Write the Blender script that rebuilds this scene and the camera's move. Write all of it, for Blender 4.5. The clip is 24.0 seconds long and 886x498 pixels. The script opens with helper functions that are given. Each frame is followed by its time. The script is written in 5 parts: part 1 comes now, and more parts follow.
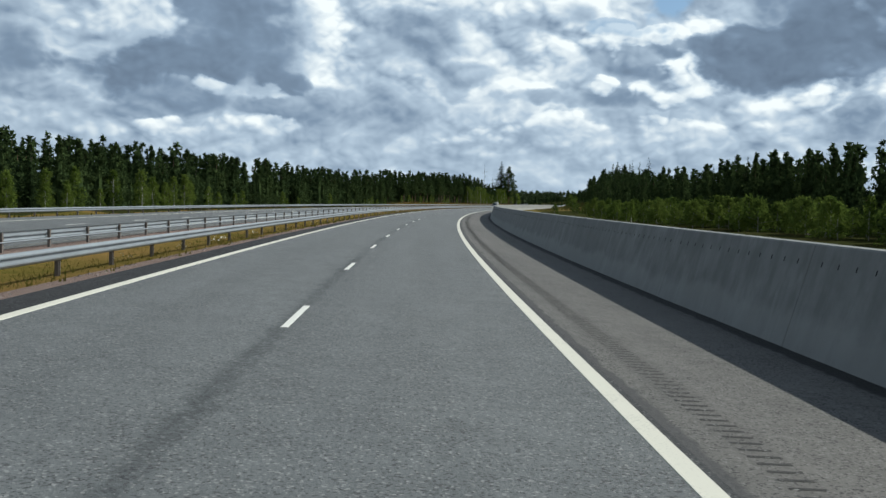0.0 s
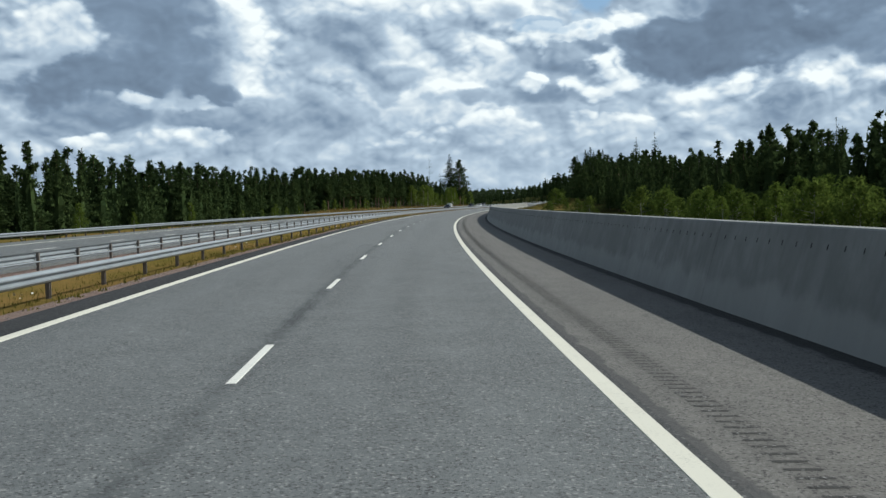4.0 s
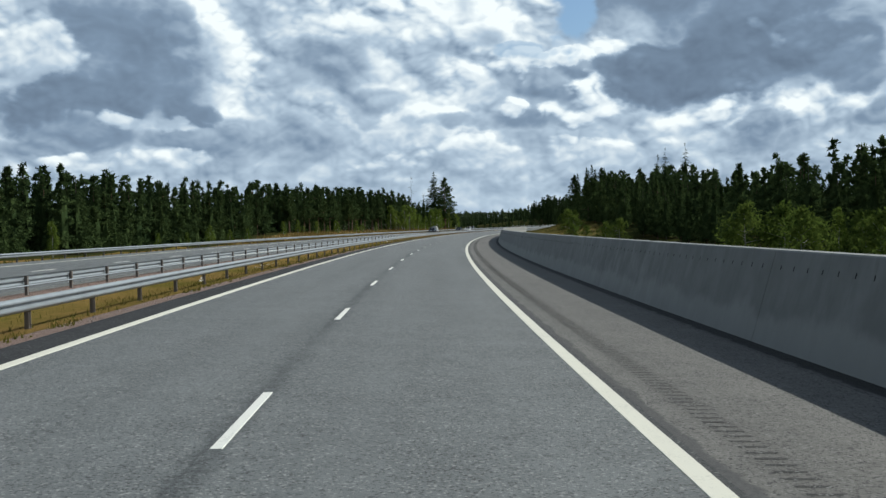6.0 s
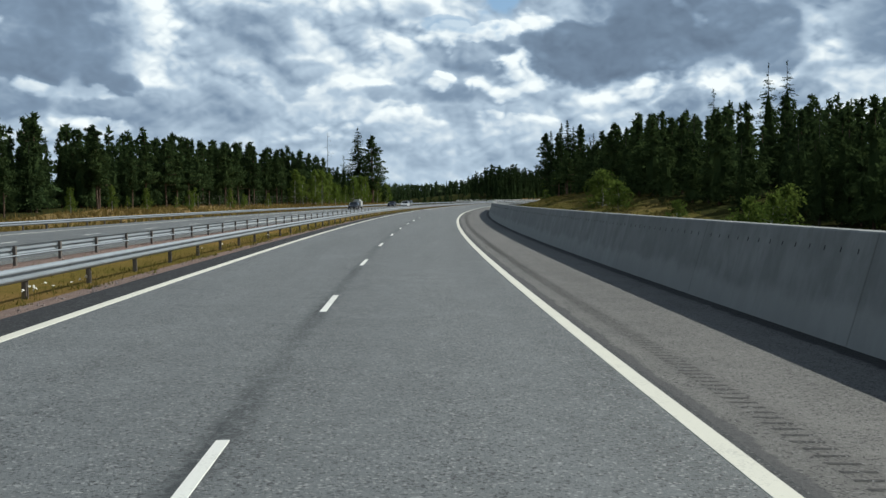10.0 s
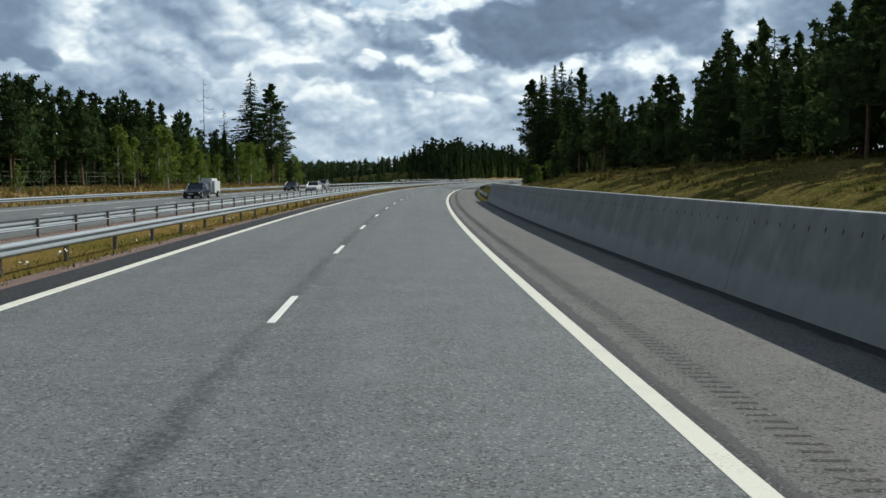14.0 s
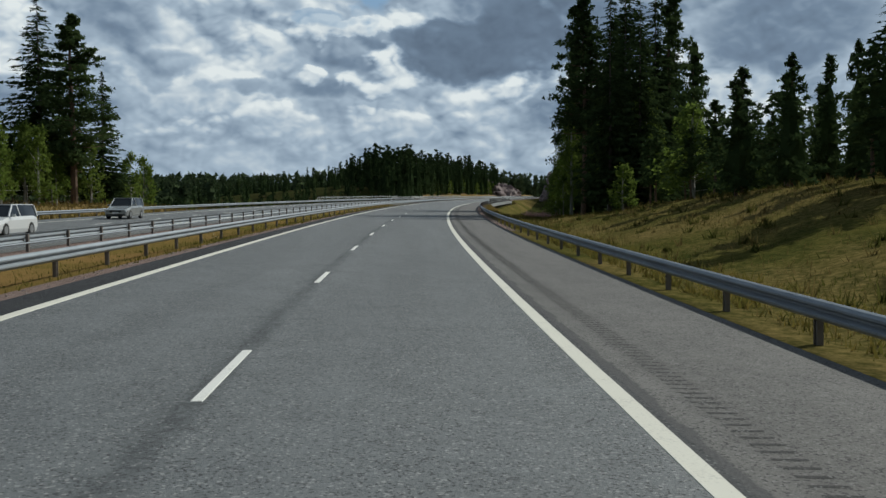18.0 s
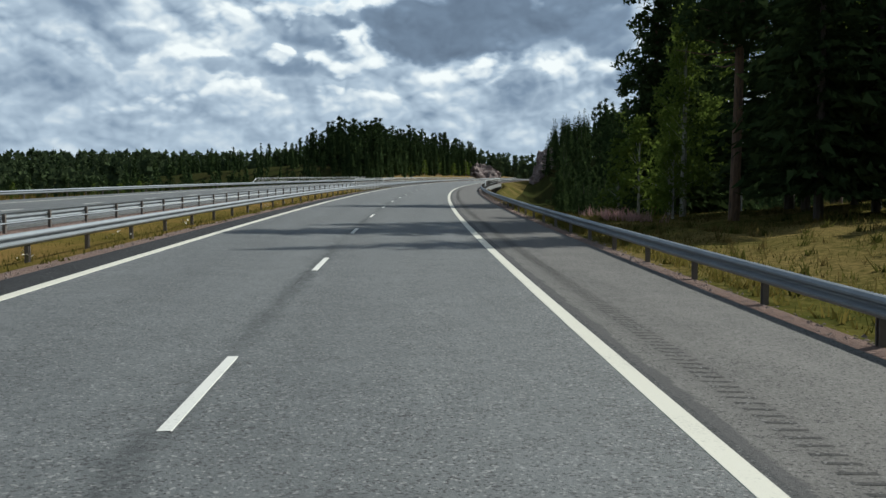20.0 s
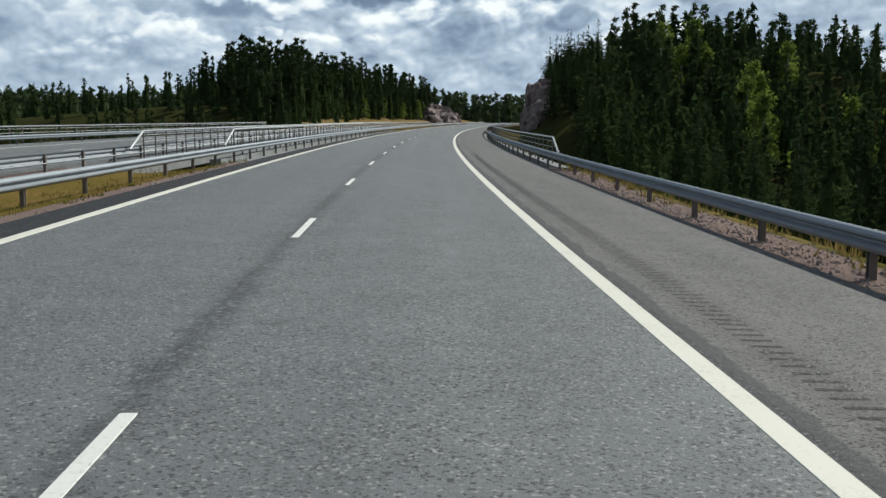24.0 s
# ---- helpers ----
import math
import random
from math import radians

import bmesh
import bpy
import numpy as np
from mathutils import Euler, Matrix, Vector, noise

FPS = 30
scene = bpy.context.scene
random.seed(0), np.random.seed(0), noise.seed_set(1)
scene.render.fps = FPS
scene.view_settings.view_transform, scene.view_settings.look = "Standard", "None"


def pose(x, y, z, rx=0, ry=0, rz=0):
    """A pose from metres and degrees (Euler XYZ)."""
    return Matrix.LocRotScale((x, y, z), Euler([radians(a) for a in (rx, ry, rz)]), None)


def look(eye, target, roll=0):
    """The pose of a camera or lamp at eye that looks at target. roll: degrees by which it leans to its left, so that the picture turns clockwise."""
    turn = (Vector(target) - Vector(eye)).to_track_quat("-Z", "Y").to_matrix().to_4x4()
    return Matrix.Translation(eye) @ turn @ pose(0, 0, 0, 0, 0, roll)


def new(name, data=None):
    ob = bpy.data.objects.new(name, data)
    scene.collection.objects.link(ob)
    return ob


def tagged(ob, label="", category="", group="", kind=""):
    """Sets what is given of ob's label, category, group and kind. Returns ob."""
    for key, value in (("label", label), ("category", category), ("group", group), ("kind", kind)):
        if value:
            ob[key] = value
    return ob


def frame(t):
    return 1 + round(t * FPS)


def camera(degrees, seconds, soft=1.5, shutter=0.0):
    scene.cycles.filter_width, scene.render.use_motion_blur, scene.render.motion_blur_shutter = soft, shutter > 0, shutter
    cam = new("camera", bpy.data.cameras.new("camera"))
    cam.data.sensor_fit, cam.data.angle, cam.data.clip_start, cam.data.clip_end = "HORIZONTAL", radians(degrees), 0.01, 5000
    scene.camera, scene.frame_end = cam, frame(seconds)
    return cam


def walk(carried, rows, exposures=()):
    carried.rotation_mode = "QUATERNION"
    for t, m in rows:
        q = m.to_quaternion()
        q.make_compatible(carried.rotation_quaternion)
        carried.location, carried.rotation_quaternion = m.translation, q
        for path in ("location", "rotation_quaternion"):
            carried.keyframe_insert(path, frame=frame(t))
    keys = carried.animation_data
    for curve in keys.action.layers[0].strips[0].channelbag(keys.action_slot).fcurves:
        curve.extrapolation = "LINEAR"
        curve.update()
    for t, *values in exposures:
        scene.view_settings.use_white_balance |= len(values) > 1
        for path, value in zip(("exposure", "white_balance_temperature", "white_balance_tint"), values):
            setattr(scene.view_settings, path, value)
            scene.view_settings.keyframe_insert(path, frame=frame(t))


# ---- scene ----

# ---- camera: a high vehicle in the slow lane, at about 90 km/h ----
cam = camera(49.7, 24.0)
# seconds, x, y, z, tilt, lean, turn
PATH = [
    (0, 1.952, -14.405, 1.813, 87.68, -1.18, -1.61),
    (0.5, 2.054, -1.963, 1.922, 88.38, -1.29, -2.28),
    (1, 2.252, 10.476, 2.030, 89.08, -0.68, -2.85),
    (1.5, 2.358, 22.943, 2.151, 88.92, -0.38, -3.87),
    (3.5, 3.749, 72.792, 2.634, 88.35, 1.25, -5.06),
    (4, 4.341, 85.247, 2.753, 87.82, 1.81, -5.35),
    (4.5, 5.003, 97.711, 2.892, 87.50, 1.79, -6.23),
    (5, 5.763, 110.170, 3.029, 88.26, 1.58, -6.48),
    (5.5, 6.652, 122.608, 3.143, 88.76, 1.32, -6.47),
    (6, 7.639, 135.039, 3.256, 89.17, 1.34, -6.55),
    (6.5, 8.736, 147.389, 3.354, 89.15, 1.38, -7.08),
    (7, 9.930, 159.730, 3.450, 88.05, 0.98, -7.88),
    (7.5, 11.215, 172.212, 3.567, 87.21, 0.43, -8.75),
    (8, 12.598, 184.684, 3.683, 87.65, 0.25, -8.81),
    (8.5, 14.009, 196.986, 3.790, 87.93, 0.39, -8.84),
    (9, 15.517, 209.277, 3.895, 87.48, 0.52, -9.69),
    (9.5, 17.142, 221.659, 4.007, 88.10, 0.90, -10.23),
    (10, 18.866, 234.029, 4.118, 87.54, 0.82, -10.96),
    (10.5, 20.790, 246.353, 4.221, 86.56, 0.62, -11.46),
    (12.5, 29.478, 295.478, 4.653, 86.55, 0.92, -13.90),
    (13, 31.900, 307.712, 4.766, 86.21, 0.90, -14.58),
    (13.5, 34.401, 319.911, 4.889, 85.74, 0.72, -15.11),
    (14, 37.003, 332.089, 5.014, 86.26, 0.64, -15.17),
    (14.5, 39.725, 344.366, 5.120, 86.21, 0.61, -15.64),
    (15, 42.549, 356.620, 5.226, 86.61, 0.40, -15.82),
    (15.5, 45.465, 368.775, 5.343, 87.25, 0.57, -16.39),
    (16, 48.479, 380.906, 5.459, 87.63, 0.55, -16.87),
    (16.5, 51.582, 392.949, 5.578, 87.71, 0.63, -17.35),
    (17, 54.782, 404.966, 5.695, 87.53, 0.61, -17.92),
    (17.5, 58.090, 416.989, 5.799, 87.46, 0.49, -18.24),
    (18, 61.492, 428.986, 5.903, 87.21, 0.46, -18.65),
    (18.5, 64.921, 440.971, 6.012, 87.15, 0.41, -19.40),
    (20.5, 79.574, 488.634, 6.457, 85.82, -0.13, -20.68),
    (21, 83.536, 500.600, 6.574, 85.70, -0.44, -20.92),
    (21.5, 87.526, 512.357, 6.697, 85.28, -0.22, -21.65),
    (22, 91.608, 524.081, 6.818, 86.22, -0.09, -21.65),
    (22.5, 95.856, 535.825, 6.925, 85.01, -0.37, -22.36),
    (23, 100.198, 547.533, 7.030, 84.07, -0.93, -22.43),
    (23.5, 104.613, 559.248, 7.106, 83.81, -0.51, -23.55),
    (24, 109.125, 570.927, 7.179, 82.72, 0.28, -23.94),
]
walk(cam, [(t, pose(x, y, z, rx, ry, rz)) for t, x, y, z, rx, ry, rz in PATH], [(0, 0.0, 6330, 4), (15, 0.0, 6350, 4), (16.5, -0.16, 6350, 4), (18, -0.34, 6350, 4), (18.5, -0.34, 6350, 4), (20.5, 0.06, 6370, 4), (21, 0.10, 6380, 4), (22.5, 0.0, 6380, 4), (24, 0.0, 6380, 5)])

# ---- light ----
SUN_AZ, SUN_EL = 70.0, 38.0      # degrees; azimuth clockwise from +y
world = bpy.data.worlds.new("sky")
scene.world = world
world.use_nodes = True
scene.view_settings.exposure = 0.0
sun = new("sun", bpy.data.lights.new("sun", "SUN"))
sun.data.energy, sun.data.angle, sun.data.color = 4.55, radians(0.6), (1.0, 0.96, 0.89)
sun.matrix_world = look((0, 0, 0), (-math.sin(radians(SUN_AZ)) * math.cos(radians(SUN_EL)),
                                    -math.cos(radians(SUN_AZ)) * math.cos(radians(SUN_EL)), -math.sin(radians(SUN_EL))))


class Nodes:
    """A short way to write node trees."""

    def __init__(self, tree):
        self.tree = tree
        tree.nodes.clear()

    def add(self, kind, _values=(), **settings):
        n = self.tree.nodes.new(kind)
        for key, value in settings.items():
            setattr(n, key, value)
        for key, value in dict(_values).items():
            self.put(n.inputs[key], value)
        return n

    def put(self, socket, value):
        if isinstance(value, bpy.types.NodeSocket):
            self.tree.links.new(value, socket)
        else:
            socket.default_value = value

    def math(self, op, a, b=0.0, clamp=False):
        n = self.add("ShaderNodeMath", operation=op, use_clamp=clamp)
        self.put(n.inputs[0], a)
        self.put(n.inputs[1], b)
        return n.outputs[0]

    def noise(self, vector, scale, detail=4.0, rough=0.55, distort=0.0):
        return self.add("ShaderNodeTexNoise", {"Vector": vector, "Scale": scale, "Detail": detail, "Roughness": rough, "Distortion": distort}).outputs["Fac"]

    def ramp(self, fac, *stops):
        n = self.add("ShaderNodeValToRGB", {"Fac": fac})
        el = n.color_ramp.elements
        while len(el) < len(stops):
            el.new(0.5)
        for e, (at, c) in zip(el, stops):
            e.position = at
            e.color = (c, c, c, 1) if isinstance(c, (int, float)) else (*c, 1)
        return n.outputs["Color"]

    def mix(self, fac, a, b, blend="MIX"):
        n = self.add("ShaderNodeMix", data_type="RGBA", blend_type=blend)
        self.put(n.inputs[0], fac)
        self.put(n.inputs[6], (*a, 1) if isinstance(a, tuple) else a)
        self.put(n.inputs[7], (*b, 1) if isinstance(b, tuple) else b)
        return n.outputs[2]

    def step(self, value, lo, hi):
        n = self.add("ShaderNodeMapRange", {"Value": value, "From Min": lo, "From Max": hi}, interpolation_type="SMOOTHSTEP")
        return n.outputs["Result"]


def build_sky():
    """Blue sky behind broken cumulus: heavy grey bodies with bright rims, white heaps between them; brighter towards the sun."""
    k = Nodes(world.node_tree)
    sky = k.add("ShaderNodeTexSky", sky_type="NISHITA", sun_disc=False, sun_elevation=radians(SUN_EL), sun_rotation=radians(SUN_AZ))
    way = k.add("ShaderNodeTexCoord").outputs["Generated"]
    sep = k.add("ShaderNodeSeparateXYZ", {"Vector": way})
    x, y, z = sep.outputs

    def vmul(v, f):
        return k.add("ShaderNodeVectorMath", {0: v, 1: f}, operation="MULTIPLY").outputs[0]

    def vadd(v, f):
        return k.add("ShaderNodeVectorMath", {0: v, 1: f}, operation="ADD").outputs[0]

    space = vmul(way, (1.0, 1.0, 1.5))
    az = k.math("MULTIPLY", k.math("ARCTAN2", x, y), 57.296)
    el = k.math("MULTIPLY", k.math("ARCSINE", z), 57.296)

    def heaps(v):
        """Rounded heaps upon heaps, with sharp creases between them."""
        total = 0.0
        for i in range(4):
            n = k.noise(vadd(v, (3.1 * i, 1.7 * i, 0.9 * i)), 9.0 * 2.15 ** i, 0.0, 0.5)
            total = k.math("ADD", total, k.math("MULTIPLY", k.math("ABSOLUTE", k.math("SUBTRACT", n, 0.5)), 3.2 * 0.52 ** i))
        return total

    puff = heaps(space)
    soft = k.noise(space, 12.0, 6.0, 0.50)
    slope = k.math("SUBTRACT", puff, heaps(vadd(space, (0.004, 0.002, 0.010))))
    relief = k.math("ADD", k.math("ADD", k.math("MULTIPLY", slope, 1.5), k.math("MULTIPLY", k.math("SUBTRACT", puff, 0.62), 0.55)), k.math("MULTIPLY", k.math("SUBTRACT", k.noise(space, 18.0, 6.0, 0.5), 0.5), 0.5))
    edge = k.math("ADD", k.math("MULTIPLY", puff, 0.9), k.math("MULTIPLY", soft, 0.7))
    aw = k.math("ADD", az, k.math("MULTIPLY", k.math("SUBTRACT", k.noise(vadd(space, (7.0, 3.0, 1.0)), 10.0, 5.0, 0.50), 0.5), 7.0))
    ew = k.math("ADD", el, k.math("MULTIPLY", k.math("SUBTRACT", k.noise(vadd(space, (2.0, 9.0, 5.0)), 12.0, 5.0, 0.50), 0.5), 4.4))

    def field(a, e, w, h):
        dx = k.math("DIVIDE", k.math("SUBTRACT", aw, a), w)
        dy = k.math("DIVIDE", k.math("SUBTRACT", ew, e), h)
        r2 = k.math("ADD", k.math("MULTIPLY", dx, dx), k.math("MULTIPLY", dy, dy))
        return k.math("ADD", k.math("SUBTRACT", 1.0, r2), k.math("MULTIPLY", k.math("SUBTRACT", edge, 0.95), 2.2 if h < 1.3 else 1.3))

    def blend(t, a, b):
        return k.math("ADD", k.math("MULTIPLY", a, k.math("SUBTRACT", 1.0, t)), k.math("MULTIPLY", b, t))

    tone = k.math("ADD", 0.54, k.math("MULTIPLY", k.math("SUBTRACT", k.noise(space, 9.0, 4.0, 0.50), 0.5), 0.60))
    # layers from back to front: azimuth, height, half widths, tone, softness of the rim
    layers = ((6.0, 12.8, 8.0, 2.4, 0.86, 0.8), (-6.8, 9.5, 2.4, 5.0, 0.82, 0.8), (3.0, 7.0, 4.0, 1.6, 0.72, 0.9), (9.0, 8.0, 3.5, 2.6, 0.80, 0.9), (-24.0, 13.0, 6.0, 3.0, 0.66, 0.8),
              (-4.0, 5.8, 4.6, 1.7, 0.36, 0.9), (0.6, 10.3, 3.4, 1.3, 0.36, 0.8), (2.2, 8.2, 2.4, 0.9, 0.40, 0.9),
              (-11.2, 10.2, 4.6, 3.4, 0.20, 0.7), (-15.0, 7.7, 6.0, 1.2, 0.15, 0.7), (-13.0, 5.9, 6.5, 0.9, 0.30, 0.6), (-27.0, 8.6, 6.5, 3.0, 0.24, 0.7),
              (-17.2, 10.6, 2.8, 2.2, 0.70, 0.5), (-11.2, 7.0, 1.9, 0.42, 0.52, 1.0), (-11.0, 4.5, 5.4, 0.65, 0.72, 0.6),
              (13.2, 8.4, 4.6, 2.0, 0.38, 0.7), (11.8, 6.4, 4.6, 0.7, 0.30, 0.8), (10.4, 9.4, 1.7, 0.6, 0.84, 0.5), (13.2, 10.0, 2.2, 0.55, 0.86, 0.5), (16.0, 10.8, 1.8, 0.7, 0.86, 0.5),
              (11.2, 7.3, 1.3, 0.75, 0.82, 0.5), (15.4, 7.3, 2.1, 1.1, 0.84, 0.5), (21.5, 5.9, 4.2, 1.0, 0.74, 0.8), (28.2, 7.2, 2.4, 1.9, 0.80, 0.6), (33.0, 8.0, 3.0, 1.4, 0.70, 0.7),
              (9.6, 4.8, 3.0, 0.55, 0.72, 0.6), (3.8, 4.6, 3.0, 0.55, 0.68, 0.7), (17.0, 4.6, 4.0, 0.5, 0.70, 0.7),
              (20.5, 9.0, 4.0, 2.0, 0.11, 0.45), (25.6, 10.6, 7.6, 2.5, 0.13, 0.6), (23.0, 13.5, 9.0, 2.4, 0.20, 0.7), (29.5, 8.9, 3.6, 1.1, 0.26, 0.8),
              (25.8, 5.3, 2.5, 1.25, 0.32, 0.6), (31.0, 5.8, 1.9, 1.1, 0.34, 0.6), (39.0, 9.6, 5.0, 2.6, 0.26, 0.7), (36.0, 3.4, 6.0, 0.8, 0.42, 0.8), (8.0, 2.8, 8.0, 0.6, 0.44, 0.8), (25.2, 11.0, 0.8, 0.45, 0.42, 1.0),
              (0.0, 62.0, 110.0, 40.0, 0.32, 0.6))
    for *m, shade, rim in layers:
        body = k.step(field(*m), -0.5 * rim, 1.1 * rim)
        if shade > 0.6:
            high = k.step(k.math("SUBTRACT", ew, m[1]), -0.9 * m[3], 0.5 * m[3])
            shade = k.math("ADD", shade - 0.20, k.math("MULTIPLY", high, 0.24))
        tone = blend(k.math("MULTIPLY", body, 0.92), tone, shade)
    tone = k.math("ADD", tone, k.math("MULTIPLY", relief, k.math("ADD", 0.05, k.math("MULTIPLY", tone, 0.34))))
    cloud = k.ramp(tone, (0.02, (0.118, 0.158, 0.228)), (0.30, (0.226, 0.300, 0.415)), (0.56, (0.48, 0.575, 0.70)), (0.86, (0.97, 1.00, 1.02)))
    gap = k.math("MAXIMUM", k.step(field(14.2, 11.8, 1.7, 1.9), -0.1, 0.7), k.math("MULTIPLY", k.step(field(11.6, 10.3, 2.2, 0.6), 0.0, 0.8), 0.55))
    gap = k.math("MAXIMUM", gap, k.math("MULTIPLY", k.step(field(3.0, 15.0, 2.5, 1.0), 0.0, 0.8), 0.7))
    haze = k.math("SUBTRACT", 1.0, k.step(el, 0.0, 4.0))
    cloud = k.mix(k.math("MULTIPLY", haze, 0.5), cloud, (0.46, 0.56, 0.69))
    toward = k.add("ShaderNodeVectorMath", {0: way, 1: (math.sin(radians(30)), math.cos(radians(30)), 0.0)}, operation="DOT_PRODUCT").outputs["Value"]
    forward = k.math("ADD", 0.45, k.math("MULTIPLY", k.step(toward, -0.2, 0.75), 0.55))
    cloud = k.add("ShaderNodeVectorMath", {0: cloud, "Scale": forward}, operation="SCALE").outputs[0]
    blue = vmul(sky.outputs[0], (0.085, 0.095, 0.105))
    colour = k.mix(gap, cloud, blue)
    back = k.add("ShaderNodeBackground", {"Color": colour, "Strength": 1.0})
    out = k.add("ShaderNodeOutputWorld")
    k.tree.links.new(back.outputs[0], out.inputs[0])


build_sky()


# ---- materials ----
def material(name):
    m = bpy.data.materials.new(name)
    m.use_nodes = True
    k = Nodes(m.node_tree)
    bsdf = k.add("ShaderNodeBsdfPrincipled")
    out = k.add("ShaderNodeOutputMaterial")
    m.node_tree.links.new(bsdf.outputs[0], out.inputs[0])
    return m, k, bsdf, out


def bumped(k, bsdf, height, strength, distance=0.01):
    b = k.add("ShaderNodeBump", {"Height": height, "Strength": strength, "Distance": distance})
    k.put(bsdf.inputs["Normal"], b.outputs[0])


def asphalt(name, base, stone, seam=None, tracks=False, rough=0.85, pale_stones=0.6, gloss=0.35, edge=None, foot=False):
    m, k, b, _ = material(name)
    g = k.add("ShaderNodeNewGeometry").outputs["Position"]
    uv = k.add("ShaderNodeSeparateXYZ", {"Vector": k.add("ShaderNodeUVMap", uv_map="road").outputs[0]})
    s, d = uv.outputs[0], uv.outputs[1]
    fine = k.noise(g, 26.0, 4.0, 0.8)
    grit = k.add("ShaderNodeTexVoronoi", {"Vector": g, "Scale": 44.0, "Randomness": 1.0}).outputs["Color"]
    grit = k.math("MULTIPLY", k.add("ShaderNodeSeparateColor", {"Color": grit}).outputs[0], 1.0)
    mid = k.noise(g, 5.0, 4.0, 0.6)
    broad = k.noise(k.add("ShaderNodeCombineXYZ", {"X": k.math("MULTIPLY", s, 0.04), "Y": k.math("MULTIPLY", d, 0.7)}).outputs[0], 1.0, 4.0, 0.6)
    v = k.math("ADD", k.math("MULTIPLY", fine, 0.9), k.math("MULTIPLY", mid, 0.35))
    v = k.math("ADD", v, k.math("MULTIPLY", broad, 0.45))
    c = k.mix(k.ramp(v, (0.55, 0.0), (1.15, 1.0)), base, stone)
    pale = k.math("GREATER_THAN", grit, 0.93)
    c = k.mix(k.math("MULTIPLY", pale, pale_stones), c, (0.34, 0.34, 0.33))
    worn = k.ramp(k.noise(g, 0.9, 5.0, 0.7), (0.36, 0.0), (0.66, 1.0))
    pit = k.math("LESS_THAN", grit, k.math("ADD", 0.07, k.math("MULTIPLY", worn, 0.14)))
    c = k.mix(k.math("MULTIPLY", pit, 0.75), c, (0.016, 0.016, 0.018))
    clot = k.ramp(k.noise(g, 11.0, 3.0, 0.6), (0.60, 0.0), (0.68, 1.0))
    c = k.mix(k.math("MULTIPLY", k.math("MULTIPLY", clot, worn), 0.45), c, (0.022, 0.022, 0.024))
    c = k.mix(k.math("MULTIPLY", worn, 0.16), c, (0.040, 0.040, 0.042))
    if edge is not None:
        ragged = k.math("ADD", d, k.math("MULTIPLY", k.math("SUBTRACT", k.noise(g, 1.1, 6.0, 0.7), 0.5), 0.42))
        band = k.math("SUBTRACT", 1.0, k.step(ragged, edge - 0.03, edge + 0.03))
        c = k.mix(k.math("MULTIPLY", band, 0.8), c, k.mix(fine, (0.026, 0.026, 0.028), (0.080, 0.080, 0.082)))
        lane = k.math("SUBTRACT", 1.0, k.step(k.math("ABSOLUTE", k.math("SUBTRACT", d, 4.96)), 0.10, 0.34))
        c = k.mix(k.math("MULTIPLY", lane, k.math("MULTIPLY", broad, 0.35)), c, (0.045, 0.042, 0.040))
    if foot:
        # bitumen towards the wall, its black deepened to carry the wall's shade
        ragged = k.math("ADD", d, k.math("MULTIPLY", k.math("SUBTRACT", k.noise(g, 1.6, 6.0, 0.72), 0.5), 0.36))
        c = k.mix(k.step(ragged, 7.46, 7.58), c, k.mix(fine, (0.009, 0.009, 0.010), (0.032, 0.031, 0.030)))
    if tracks:
        for at in (1.15, 2.95, -1.15, -2.9):
            off = k.math("ABSOLUTE", k.math("SUBTRACT", d, at))
            t = k.math("SUBTRACT", 1.0, k.step(off, 0.15, 0.75))
            c = k.mix(k.math("MULTIPLY", t, 0.14), c, (0.15, 0.16, 0.165))
    if seam is not None:
        wob = k.math("MULTIPLY", k.math("SUBTRACT", k.noise(g, 1.3, 6.0, 0.75), 0.5), 0.60)
        off = k.math("ABSOLUTE", k.math("ADD", k.math("SUBTRACT", d, seam), wob))
        dark = k.math("SUBTRACT", 1.0, k.step(off, 0.02, 0.26))
        dark = k.math("MULTIPLY", dark, k.ramp(k.noise(g, 13.0, 5.0, 0.8), (0.42, 0.05), (0.54, 1.0)))
        crack = k.math("SUBTRACT", 1.0, k.step(k.math("ABSOLUTE", k.math("ADD", k.math("SUBTRACT", d, seam - 0.05), k.math("MULTIPLY", wob, 0.35))), 0.008, 0.035))
        dark = k.math("MAXIMUM", dark, k.math("MULTIPLY", crack, k.ramp(k.noise(g, 2.5, 4.0, 0.7), (0.42, 0.0), (0.55, 1.0))))
        patch = k.ramp(k.noise(k.add("ShaderNodeCombineXYZ", {"X": s}).outputs[0], 0.11, 2.0), (0.35, 0.35), (0.62, 1.0))
        c = k.mix(k.math("MULTIPLY", k.math("MULTIPLY", dark, patch), 0.9), c, (0.018, 0.021, 0.023))
    k.put(b.inputs["Base Color"], c)
    k.put(b.inputs["Roughness"], rough)
    k.put(b.inputs["Specular IOR Level"], gloss)
    bumped(k, b, k.math("ADD", fine, k.math("MULTIPLY", grit, 0.6)), 0.75, 0.015)
    return m


